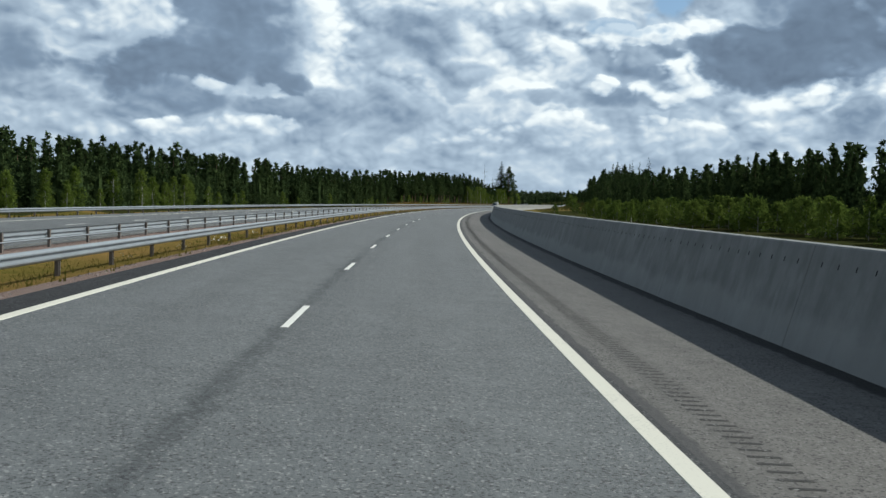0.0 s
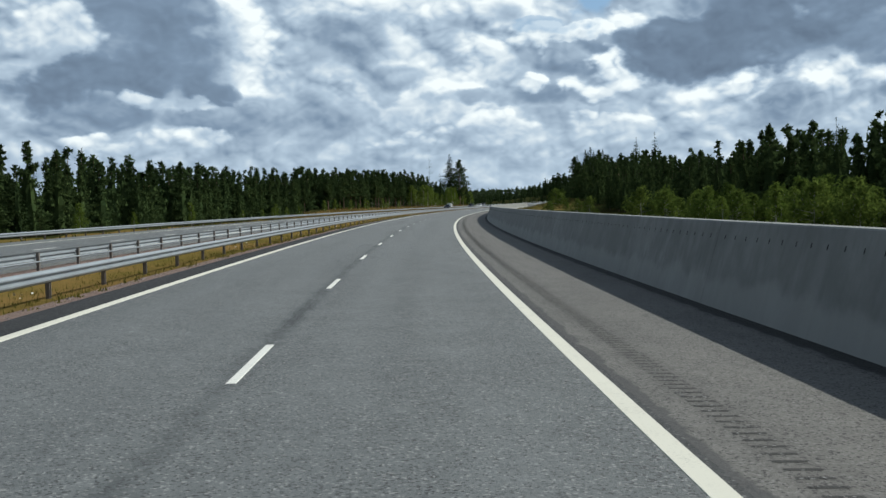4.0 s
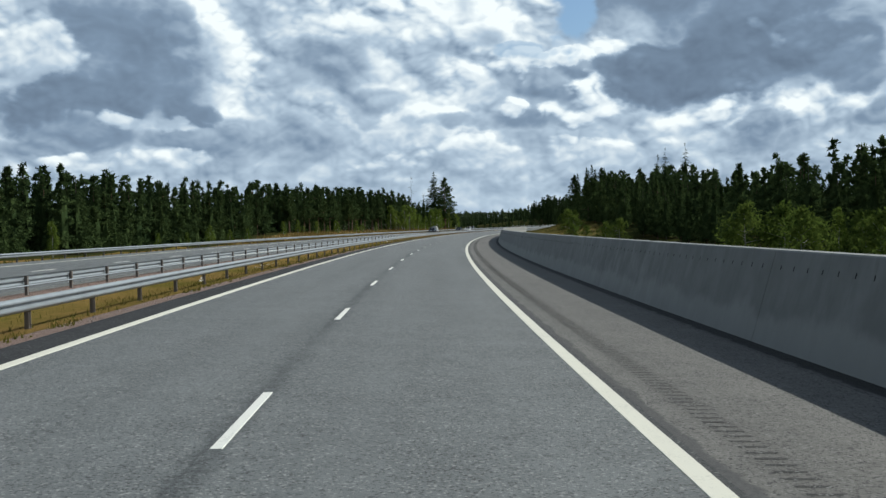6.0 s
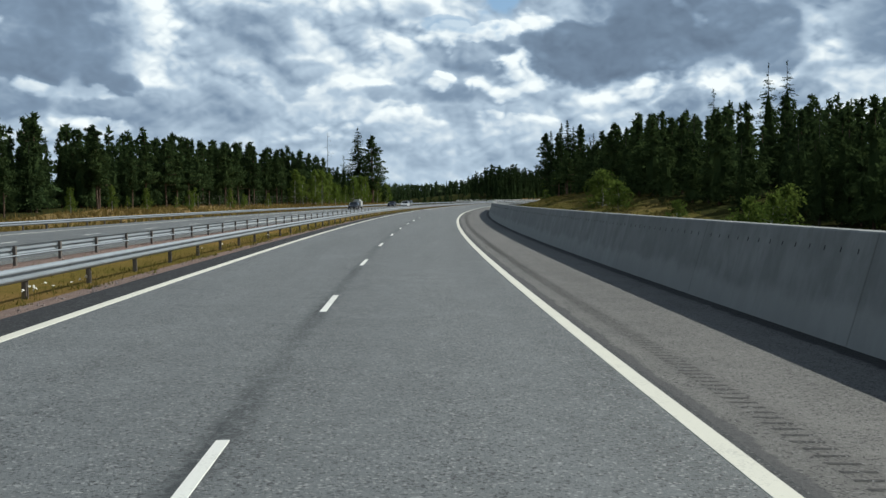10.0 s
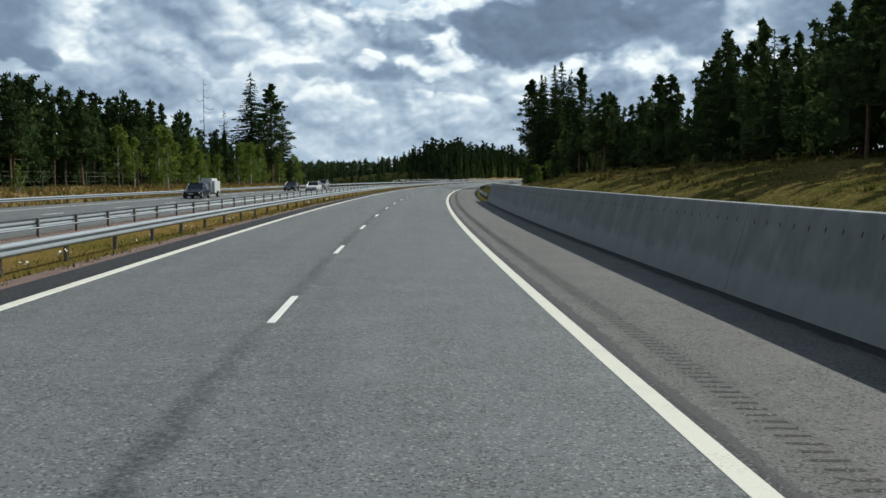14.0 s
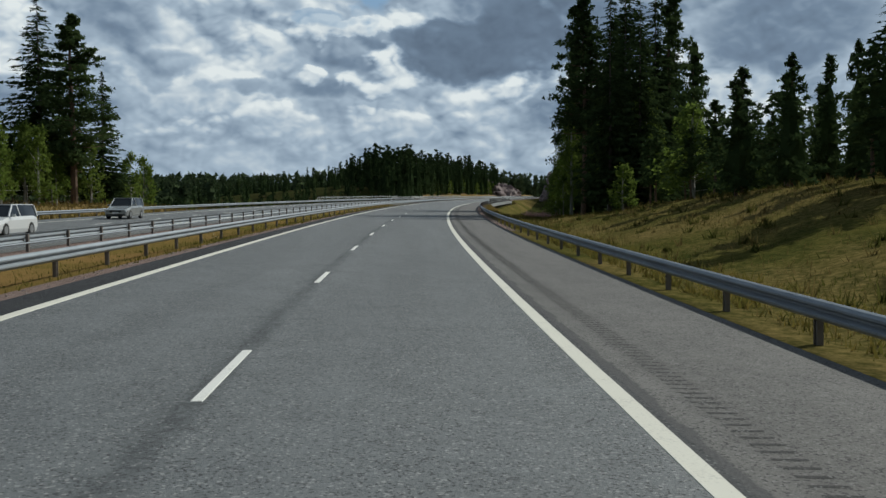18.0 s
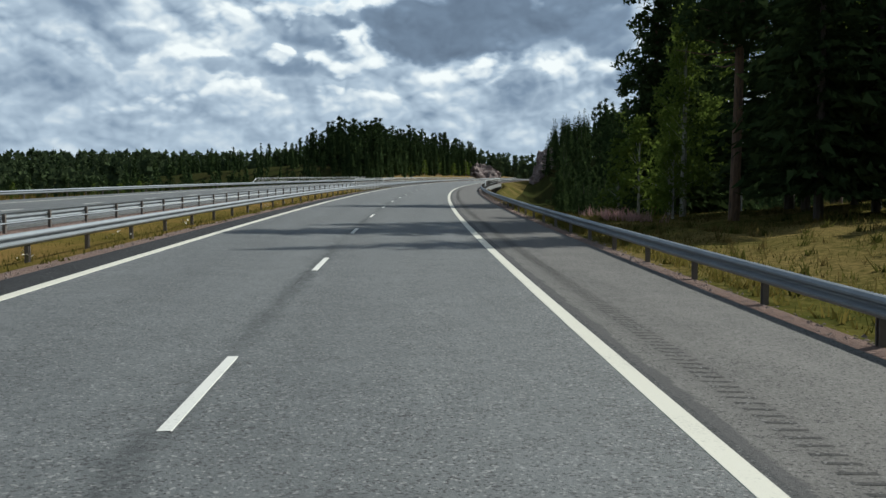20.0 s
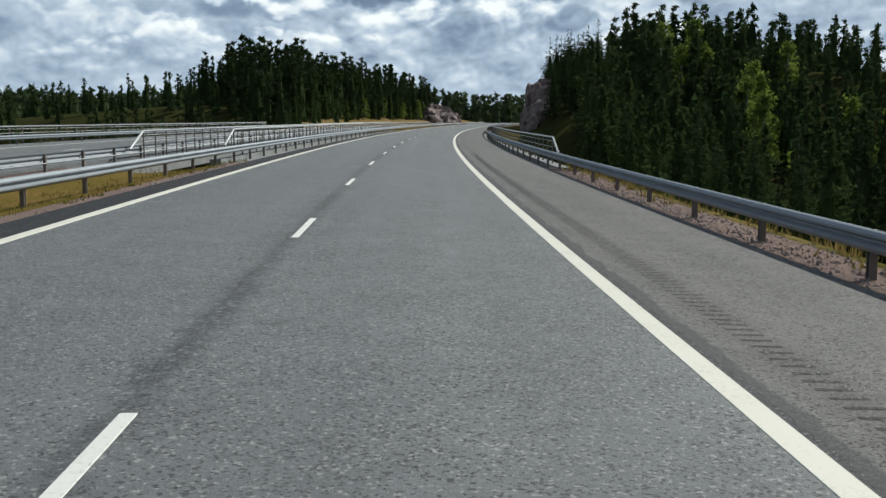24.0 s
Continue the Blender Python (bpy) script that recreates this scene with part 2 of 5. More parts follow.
M_ROAD = asphalt("road_asphalt", (0.066, 0.071, 0.073), (0.156, 0.166, 0.169), seam=-0.05, tracks=True, rough=0.76, gloss=0.5)
M_SHOULDER = asphalt("shoulder_asphalt", (0.080, 0.077, 0.072), (0.166, 0.158, 0.149), pale_stones=0.3, edge=4.47)
M_SEAL = asphalt("sealed_edge_asphalt", (0.024, 0.025, 0.027), (0.066, 0.067, 0.069), pale_stones=0.3)
M_EDGE = asphalt("inner_strip_asphalt", (0.020, 0.021, 0.023), (0.052, 0.053, 0.056), pale_stones=0.2, gloss=0.1)
M_TAR_SHADE = asphalt("bitumen", (0.070, 0.068, 0.066), (0.140, 0.135, 0.130), pale_stones=0.2, foot=True)
M_GROOVE_DARK = asphalt("groove_depth_dark", (0.014, 0.014, 0.014), (0.050, 0.048, 0.046))


def paint(name, colour, wear=0.25):
    m, k, b, _ = material(name)
    g = k.add("ShaderNodeNewGeometry").outputs["Position"]
    n = k.noise(g, 30.0, 5.0, 0.7)
    w = k.ramp(k.math("ADD", k.math("MULTIPLY", n, 0.7), k.math("MULTIPLY", k.noise(g, 2.2, 4.0), 0.3)), (0.34, 1.0), (0.46, 0.0))
    c = k.mix(k.math("MULTIPLY", w, wear * 2), colour, (0.22, 0.22, 0.21))
    c = k.mix(k.math("MULTIPLY", k.noise(g, 0.6, 3.0), 0.3), c, (0.50, 0.48, 0.42))
    k.put(b.inputs["Base Color"], c)
    k.put(b.inputs["Roughness"], 0.7)
    bumped(k, b, n, 0.3, 0.004)
    return m


M_LINE = paint("edge_line_paint", (0.66, 0.64, 0.55))
M_DASH = paint("dash_paint", (0.74, 0.74, 0.70))


def soil(name, *colours, scale=3.0, bump=0.6):
    """Grass, gravel, earth: three colours mixed at two scales."""
    m, k, b, _ = material(name)
    g = k.add("ShaderNodeNewGeometry").outputs["Position"]
    a, f = k.noise(g, scale, 6.0, 0.7), k.noise(g, scale * 9.0, 4.0, 0.75)
    w = k.noise(g, 0.11, 4.0, 0.6)
    c = k.mix(k.ramp(a, (0.36, 0.0), (0.64, 1.0)), colours[0], colours[1])
    c = k.mix(k.ramp(k.math("ADD", k.math("MULTIPLY", w, 0.7), k.math("MULTIPLY", f, 0.4)), (0.46, 0.0), (0.66, 1.0)), c, colours[2])
    c = k.mix(k.ramp(f, (0.35, 0.55), (0.6, 0.0)), c, tuple(0.35 * v for v in colours[0]))
    k.put(b.inputs["Base Color"], c)
    k.put(b.inputs["Roughness"], 0.95)
    k.put(b.inputs["Specular IOR Level"], 0.0)
    bumped(k, b, k.math("ADD", a, f), bump, 0.08)
    return m


M_GRAVEL = soil("reddish_gravel", (0.25, 0.175, 0.15), (0.34, 0.25, 0.215), (0.28, 0.215, 0.19), scale=9.0)
M_PEBBLE = soil("loose_stone", (0.22, 0.17, 0.15), (0.34, 0.28, 0.26), (0.26, 0.23, 0.22), scale=6.0, bump=0.1)
# near-black of the wall's slots: their depth is put into this colour
M_SLOT_DARK = soil("pitch", (0.020, 0.020, 0.022), (0.036, 0.036, 0.039), (0.026, 0.026, 0.029), bump=0.4)
M_GRASS = soil("verge_grass", (0.090, 0.088, 0.020), (0.175, 0.130, 0.036), (0.250, 0.155, 0.060), bump=0.3)
M_DRY = soil("dry_meadow", (0.12, 0.105, 0.030), (0.24, 0.17, 0.065), (0.30, 0.20, 0.10), scale=1.4)
M_BANK = soil("bank_grass", (0.044, 0.054, 0.014), (0.130, 0.114, 0.032), (0.190, 0.142, 0.055), scale=0.45, bump=0.35)
M_FLOOR = soil("forest_floor", (0.030, 0.034, 0.013), (0.055, 0.046, 0.020), (0.040, 0.048, 0.016), scale=0.8)


def concrete(name, foot=False):
    m, k, b, _ = material(name)
    g = k.add("ShaderNodeNewGeometry").outputs["Position"]
    rnd = k.add("ShaderNodeObjectInfo").outputs["Random"]
    sc = k.add("ShaderNodeVectorMath", {0: g, 1: (1.6, 1.6, 0.22)}, operation="MULTIPLY").outputs[0]
    streak = k.noise(sc, 1.6, 6.0, 0.65)
    blot = k.noise(g, 1.1, 5.0, 0.6)
    fine = k.noise(g, 34.0, 4.0, 0.7)
    c = k.mix(k.ramp(blot, (0.34, 0.0), (0.66, 1.0)), (0.180, 0.187, 0.184), (0.290, 0.299, 0.295))
    c = k.mix(k.math("MULTIPLY", k.ramp(streak, (0.46, 0.0), (0.62, 1.0)), 0.65), c, (0.155, 0.162, 0.158))
    c = k.mix(k.math("MULTIPLY", fine, 0.25), c, (0.24, 0.24, 0.23))
    c = k.mix(k.math("MULTIPLY", rnd, 0.55), c, (0.185, 0.192, 0.188))
    if foot:
        z = k.add("ShaderNodeSeparateXYZ", {"Vector": k.add("ShaderNodeTexCoord").outputs["Object"]}).outputs[2]
        wave = k.math("ADD", z, k.math("MULTIPLY", k.math("SUBTRACT", k.noise(g, 0.7, 4.0, 0.6), 0.5), 0.9))
        c = k.mix(k.math("MULTIPLY", k.math("SUBTRACT", 1.0, k.step(wave, 0.16, 0.42)), 0.5), c, (0.35, 0.355, 0.345))
        drip = k.noise(k.add("ShaderNodeVectorMath", {0: g, 1: (5.0, 5.0, 0.35)}, operation="MULTIPLY").outputs[0], 1.0, 4.0, 0.6)
        drip = k.math("MULTIPLY", k.ramp(drip, (0.56, 0.0), (0.72, 1.0)), k.step(z, 0.35, 1.25))
        c = k.mix(k.math("MULTIPLY", drip, 0.45), c, (0.13, 0.135, 0.13))
    k.put(b.inputs["Base Color"], c)
    k.put(b.inputs["Roughness"], 0.85)
    bumped(k, b, k.math("ADD", fine, blot), 0.25, 0.01)
    return m


M_CONCRETE = concrete("concrete")
M_WALL = concrete("wall_concrete", True)


def metal(name, colour, rough, metallic=1.0):
    m, k, b, _ = material(name)
    g = k.add("ShaderNodeNewGeometry").outputs["Position"]
    n, f = k.noise(g, 1.5, 5.0, 0.6), k.noise(g, 25.0, 4.0, 0.7)
    c = k.mix(k.ramp(n, (0.35, 0.0), (0.7, 0.6)), colour, tuple(0.72 * v for v in colour))
    c = k.mix(k.math("MULTIPLY", k.ramp(f, (0.55, 0.0), (0.75, 1.0)), 0.35), c, tuple(0.5 * v for v in colour))
    k.put(b.inputs["Base Color"], c)
    k.put(b.inputs["Metallic"], metallic)
    k.put(b.inputs["Roughness"], k.math("ADD", rough, k.math("MULTIPLY", f, 0.15)))
    return m


M_GALV = metal("galvanised_steel", (0.27, 0.30, 0.33), 0.58, 0.5)
M_POST = metal("weathered_post_steel", (0.20, 0.18, 0.165), 0.6, 0.5)
M_PARAPET = metal("parapet_steel", (0.40, 0.42, 0.42), 0.5, 0.6)


def leafy(name, low, high, glow=0.35, sun=(0.0, 0.0, 0.0)):
    """Foliage that lets some light through; colour differs from tree to tree and clump to clump."""
    m, k, b, out = material(name)
    isl = k.add("ShaderNodeNewGeometry")
    rnd = k.add("ShaderNodeObjectInfo").outputs["Random"]
    n = k.noise(isl.outputs["Position"], 0.22, 3.0)
    v = k.math("ADD", k.math("MULTIPLY", isl.outputs["Random Per Island"], 0.45), k.math("ADD", k.math("MULTIPLY", rnd, 0.25), k.math("MULTIPLY", n, 0.5)))
    c = k.mix(k.ramp(v, (0.25, 0.0), (0.95, 1.0)), low, high)
    k.put(b.inputs["Base Color"], c)
    k.put(b.inputs["Roughness"], 0.9)
    k.put(b.inputs["Specular IOR Level"], 0.0)
    t = k.add("ShaderNodeBsdfTranslucent", {"Color": c})
    mixed = k.add("ShaderNodeMixShader", {0: glow, 1: b.outputs[0], 2: t.outputs[0]})
    m.node_tree.links.new(mixed.outputs[0], out.inputs[0])
    return m


M_SPRUCE = leafy("spruce_needles", (0.026, 0.044, 0.019), (0.060, 0.088, 0.033), 0.20)
M_PINE = leafy("pine_needles", (0.035, 0.059, 0.025), (0.080, 0.115, 0.042), 0.26)
M_BIRCH = leafy("birch_leaves", (0.075, 0.120, 0.022), (0.165, 0.215, 0.048), 0.52)
# lighter than the near spruce: distance haze is put into the needle colour
M_HAZEWOOD = leafy("hazed_distant_needles", (0.044, 0.066, 0.036), (0.086, 0.115, 0.052), 0.25)
M_SHRUB = leafy("shrub_leaves", (0.056, 0.096, 0.020), (0.140, 0.182, 0.042), 0.40)
M_BLADE = leafy("grass_blades", (0.085, 0.095, 0.020), (0.190, 0.145, 0.042), 0.5)
M_DRYBLADE = leafy("dry_grass_blades", (0.13, 0.105, 0.032), (0.22, 0.155, 0.060), 0.5)
M_BANKBLADE = leafy("bank_grass_blades", (0.048, 0.062, 0.014), (0.130, 0.116, 0.034), 0.45)
M_BANKDRY = leafy("bank_straw_blades", (0.105, 0.086, 0.028), (0.200, 0.150, 0.060), 0.45)
M_FIREWEED = leafy("fireweed_blossom", (0.26, 0.15, 0.15), (0.40, 0.26, 0.25), 0.3)


def bark(name, a, b2):
    m, k, b, _ = material(name)
    g = k.add("ShaderNodeNewGeometry").outputs["Position"]
    n = k.noise(k.add("ShaderNodeVectorMath", {0: g, 1: (6.0, 6.0, 1.2)}, operation="MULTIPLY").outputs[0], 1.5, 5.0, 0.7)
    k.put(b.inputs["Base Color"], k.mix(k.ramp(n, (0.35, 0.0), (0.65, 1.0)), a, b2))
    k.put(b.inputs["Roughness"], 0.9)
    bumped(k, b, n, 0.6, 0.04)
    return m


M_BARK = bark("grey_bark", (0.05, 0.042, 0.036), (0.13, 0.11, 0.095))
M_PINEBARK = bark("pine_bark", (0.07, 0.05, 0.04), (0.20, 0.12, 0.075))
M_BIRCHBARK = bark("birch_bark", (0.10, 0.10, 0.09), (0.55, 0.54, 0.50))
M_DEADWOOD = bark("grey_deadwood", (0.06, 0.055, 0.05), (0.14, 0.13, 0.12))


def rock_material():
    m, k, b, _ = material("pink_granite")
    g = k.add("ShaderNodeNewGeometry").outputs["Position"]
    a, f = k.noise(g, 0.35, 6.0, 0.65), k.noise(g, 4.0, 5.0, 0.7)
    c = k.mix(k.ramp(a, (0.35, 0.0), (0.65, 1.0)), (0.13, 0.10, 0.095), (0.34, 0.25, 0.235))
    c = k.mix(k.math("MULTIPLY", k.ramp(f, (0.4, 1.0), (0.6, 0.0)), 0.5), c, (0.08, 0.07, 0.07))
    k.put(b.inputs["Base Color"], c)
    k.put(b.inputs["Roughness"], 0.9)
    bumped(k, b, f, 0.8, 0.3)
    return m


M_ROCK = rock_material()

# ---- the road's line: arc length s along the dashed line, d to its right ----
KNOTS = np.arange(-30, 1000, 90.0)
BEND = np.array([0.607, 0.628, 0.624, 0.640, 0.668, 0.628, 0.626, 0.667, 0.649, 0.637, 0.629, 0.622]) * 1e-3
GRADE = np.array([0.974, 0.976, 0.905, 0.833, 0.947, 0.893, 0.929, 0.85, 0.80, 0.85, 0.85, 0.60]) * 1e-2
CROSS = 0.0358
S_GRID = np.arange(-30, 1000, 2.0)
TH = np.cumsum(np.interp(S_GRID, KNOTS, BEND)) * 2
TH -= TH[15]
RX, RY, RZ = np.cumsum(np.sin(TH)) * 2, np.cumsum(np.cos(TH)) * 2, np.cumsum(np.interp(S_GRID, KNOTS, GRADE)) * 2
RX, RY, RZ = RX - RX[15], RY - RY[15], RZ - RZ[15]
S_END = S_GRID[-1]


def heading(s):
    return np.interp(s, S_GRID, TH)


def road_z(s):
    s = np.asarray(s, float)
    z = np.interp(s, S_GRID, RZ)
    return z + np.where(s < -30, (s + 30) * 0.004, 0.0)


def at(s, d, up=0.0):
    """World points from arc length, offset and height over the dashed line."""
    s, d = np.broadcast_arrays(np.asarray(s, float), np.asarray(d, float))
    th = heading(s)
    over = np.where(s < -30, s + 30, np.where(s > S_END, s - S_END, 0.0))
    x = np.interp(s, S_GRID, RX) + over * np.sin(th) + d * np.cos(th)
    y = np.interp(s, S_GRID, RY) + over * np.cos(th) - d * np.sin(th)
    return np.stack([x, y, road_z(s) + up], -1)


def stand(s, d, up=0.0, turn=0.0, size=1.0):
    """A pose on the plan: local y runs along the road."""
    p = at(s, d, up)
    return Matrix.Translation(Vector(p.tolist())) @ Matrix.Rotation(-float(heading(s)) + radians(turn), 4, "Z") @ Matrix.Scale(size, 4)


def smooth(a, b, v):
    t = np.clip((np.asarray(v, float) - a) / (b - a), 0, 1)
    return t * t * (3 - 2 * t)


PROF_D = [-3000, -400, -120, -60, -45, -36, -31, -28, -26.6, -26.0, -12.7, -11.8, -11.0, -9.2, -7.4, -6.7, -6.1, -5.6, -5.35, -4.7, 8.6, 9.4, 12, 16, 22, 32, 60, 120, 400, 1200]
PROF_Z = [6, 3, 2.0, 1.5, 1.2, 0.6, -0.1, -0.1, 0.17, 0.20, -0.02, -0.06, -0.10, -0.32, -0.16, -0.05, 0.02, 0.10, 0.125, 0.150, -0.33, -0.42, -0.7, -0.8, -0.4, 0.4, 1.8, 3, 5, 8]


def ground_up(s, d):
    """Height of the ground over the dashed line."""
    s, d = np.broadcast_arrays(np.asarray(s, float), np.asarray(d, float))
    z = np.interp(d, PROF_D, PROF_Z)
    # a grassy cutting on the inner side of the bend
    bank = smooth(315, 395, s) * (1 - smooth(478, 548, s))
    z = z + bank * np.interp(d, [8.6, 11, 15, 20, 28, 45, 90], [0, 0.4, 1.4, 2.4, 2.9, 3.1, 2.4])
    # hollows under the woods before the cutting
    z = z - (1 - smooth(290, 345, s)) * np.interp(d, [12, 20, 32, 60, 120, 300], [0, 0.5, 2.0, 3.0, 2.5, 0])
    z = z - (1 - smooth(300, 370, s)) * np.interp(-d, [28, 31, 45, 60, 120, 300], [0, 0.3, 1.7, 1.9, 1.0, 0])
    # a valley crossed by the bridges
    low = smooth(627, 634, s) * (1 - smooth(732, 740, s))
    mid = np.where((d > -28) & (d < 10), 1.0, 0.0)
    z = z - low * 11.0 * mid
    right = smooth(540, 610, s) * (1 - smooth(745, 800, s))
    z = z - right * np.interp(d, [9.0, 13, 20, 40, 120, 260], [0, 2.5, 7.5, 11, 8, 0]) * np.where(d > 9, 1, 0)
    left = smooth(555, 610, s) * (1 - smooth(760, 815, s))
    z = z - left * np.interp(-d, [27.5, 32, 45, 150, 330, 800], [0, 3.0, 9, 11, 4, 0]) * np.where(d < -27, 1, 0)
    # hills beyond
    z = z + smooth(770, 830, s) * (1 - smooth(1010, 1200, s)) * np.interp(-d, [30, 42, 60, 80, 120, 200, 320], [0, 1.0, 4.0, 4, -1, -6, -3]) * (d < 0)
    z = z + smooth(690, 800, s) * (1 - smooth(1000, 1200, s)) * np.interp(d, [12, 16, 22, 60, 150, 400], [0, 0, 6, 9, 8, 2]) * (d > 0)
    return z


def ground_at(s, d):
    return at(s, d, ground_up(s, d))


# ---- mesh helpers ----
def mesh_from(name, verts, faces, mats, index=None, uv=None, smooth_shade=False):
    me = bpy.data.meshes.new(name)
    me.from_pydata(np.asarray(verts, float).tolist(), [], faces)
    for m in (mats if isinstance(mats, (list, tuple)) else [mats]):
        me.materials.append(m)
    if index is not None:
        me.polygons.foreach_set("material_index", np.asarray(index, np.int32))
    if uv is not None:
        layer = me.uv_layers.new(name="road")
        loops = np.empty(len(me.loops), np.int32)
        me.loops.foreach_get("vertex_index", loops)
        layer.data.foreach_set("uv", np.asarray(uv, float)[loops].ravel())
    if smooth_shade:
        me.polygons.foreach_set("use_smooth", np.ones(len(me.polygons), bool))
    me.update()
    return me


def part_mesh(name, me, parent, label="", m=None):
    ob = new(name, me)
    ob.parent = parent
    if m is not None:
        ob.matrix_basis = m
    if label:
        ob["label"] = label
    return ob


def part(name, bm, mat, parent, label="", m=None):
    me = bpy.data.meshes.new(name)
    bm.to_mesh(me)
    bm.free()
    me.materials.append(mat)
    return part_mesh(name, me, parent, label, m)


def empty(name, label, category, group="", kind="", m=None):
    ob = new(name)
    if m is not None:
        ob.matrix_basis = m
    return tagged(ob, label, category, group, kind)


def sweep(s0, s1, step, profile, closed=False):
    """Sweeps a profile of (d, height) along the road. Gives vertices, faces and (s, d) per vertex."""
    n = max(2, int(round((s1 - s0) / step)) + 1)
    ss = np.linspace(s0, s1, n)
    pr = np.array(profile, float)
    m = len(pr)
    v = at(ss[:, None], pr[None, :, 0], pr[None, :, 1]).reshape(-1, 3)
    uv = np.stack(np.broadcast_arrays(ss[:, None], pr[None, :, 0]), -1).reshape(-1, 2)
    f = []
    for i in range(n - 1):
        for j in range(m if closed else m - 1):
            a, b = i * m + j, i * m + (j + 1) % m
            f.append((a, b, b + m, a + m))
    if closed:
        f.append(tuple(range(m - 1, -1, -1)))
        f.append(tuple((n - 1) * m + j for j in range(m)))
    return v, f, uv


def swept(name, s0, s1, step, profile, mat, parent=None, closed=False, label=""):
    v, f, uv = sweep(s0, s1, step, profile, closed)
    me = mesh_from(name, v, f, mat, uv=uv)
    if parent is None:
        return new(name, me)
    return part_mesh(name, me, parent, label)


def box_bm(bm, lo, hi):
    r = bmesh.ops.create_cube(bm, size=1.0)
    lo, hi = Vector(lo), Vector(hi)
    for v in r["verts"]:
        v.co = Vector(((v.co.x + 0.5) * (hi.x - lo.x) + lo.x, (v.co.y + 0.5) * (hi.y - lo.y) + lo.y, (v.co.z + 0.5) * (hi.z - lo.z) + lo.z))
    return r["verts"]


def tube(points, radii, sides=7):
    """A tapered tube through points."""
    pts = np.asarray(points, float)
    ang = np.linspace(0, 2 * np.pi, sides, endpoint=False)
    v, f = [], []
    for i, (p, r) in enumerate(zip(pts, radii)):
        q = pts[min(i + 1, len(pts) - 1)] - pts[max(i - 1, 0)]
        q = q / (np.linalg.norm(q) + 1e-9)
        a = np.cross(q, (0, 0, 1.0) if abs(q[2]) < 0.9 else (1.0, 0, 0))
        a /= np.linalg.norm(a)
        b = np.cross(q, a)
        v += [p + r * (np.cos(t) * a + np.sin(t) * b) for t in ang]
    for i in range(len(pts) - 1):
        for j in range(sides):
            a, b = i * sides + j, i * sides + (j + 1) % sides
            f.append((a, b, b + sides, a + sides))
    f.append(tuple((len(pts) - 1) * sides + j for j in range(sides)))
    return v, f


# ---- ground ----
GROUND_S = np.concatenate([[-2500, -1200, -600, -300], np.arange(-160, 1000, 4.0), np.arange(1000, 1400, 25.0), [1500, 1700, 2000, 2600, 3600]])
GROUND_D = np.array([-3000, -1800, -1000, -600, -400, -280, -200, -150, -120, -95, -75, -60, -50, -45, -40, -36, -33, -31, -29.5, -28, -27.3, -26.6, -26.0, -20, -12.7,
                     -12.3, -11.8, -11.2, -10.4, -9.6, -8.8, -8.0, -7.4, -6.9, -6.5, -6.1, -5.75, -5.35, -5.0, -4.7, -4.55, 0, 7.2, 7.46, 7.95, 8.6, 9.0, 9.4, 10.2, 11, 12, 13.5, 15, 17, 19, 21.5, 24, 28, 32, 38, 45, 52, 60, 75, 95, 120, 160, 220, 300, 400, 600, 900, 1200])


def build_ground():
    rng = np.random.default_rng(3)
    S, Dd = np.meshgrid(GROUND_S, GROUND_D, indexing="ij")
    up = ground_up(S, Dd)
    rough = np.interp(np.abs(Dd), [9, 14, 60, 400], [0.0, 0.16, 0.4, 1.5]) * ((Dd > 9) | (Dd < -28))
    up = up + rng.normal(0, 1, S.shape) * rough * 0.5
    under = (Dd > -26.3) & (Dd < -12.4) | (Dd > -4.6) & (Dd < 7.4)
    up = np.where(under, up - 0.25, up)
    v = at(S, Dd, up)
    n, m = S.shape
    faces, mats = [], []
    for i in range(n - 1):
        s = 0.5 * (GROUND_S[i] + GROUND_S[i + 1])
        for j in range(m - 1):
            d = 0.5 * (GROUND_D[j] + GROUND_D[j + 1])
            a = i * m + j
            faces.append((a, a + m, a + m + 1, a + 1))
            if -5.6 < d < -4.6 or 7 < d < 7.95 and s > 490 or 7 < d < 8.7 and s > 548 or -12.8 < d < -11.4:
                k = 0
            elif -11.5 < d < -5.3 or -28.5 < d < -25.8:
                k = 1
            elif -44 < d < -28 and s > 300:
                k = 2
            elif 7 < d < 30 and 325 < s < 560 or 7 < d < 13:
                k = 3
            elif -36 < d < -28:
                k = 1
            else:
                k = 4
            mats.append(k)
    g = new("ground", mesh_from("ground", v.reshape(-1, 3), faces, [M_GRAVEL, M_GRASS, M_DRY, M_BANK, M_FLOOR], mats, smooth_shade=True))
    tagged(g, "grass verges, meadow banks and forest floor along the motorway", "ground", kind="structure")


build_ground()


# ---- carriageways ----
def cz(d):
    return -CROSS * d


S0, S1 = -150.0, 1150.0
road = swept("road", S0, S1, 5.0, [(-4.10, cz(-4.10) - 0.25), (-4.10, cz(-4.10)), (0, 0), (4.05, cz(4.05)), (4.05, cz(4.05) - 0.25)], M_ROAD)
tagged(road, "grey worn asphalt motorway carriageway curving gently", "road", kind="structure")
swept("inner_shoulder", S0, S1, 5.0, [(-4.92, cz(-4.9) - 0.2), (-4.90, cz(-4.9) - 0.01), (-4.10, cz(-4.10))], M_EDGE, road, label="dark asphalt strip beside the median")
swept("sealed_joint", S0, S1, 5.0, [(4.05, cz(4.05)), (4.34, cz(4.34))], M_SEAL, road, label="darker asphalt band outside the edge line")
swept("hard_shoulder", S0, S1, 5.0, [(4.34, cz(4.34)), (7.45, cz(7.45)), (7.47, cz(7.45) - 0.2)], M_SHOULDER, road, label="brownish grey asphalt hard shoulder")
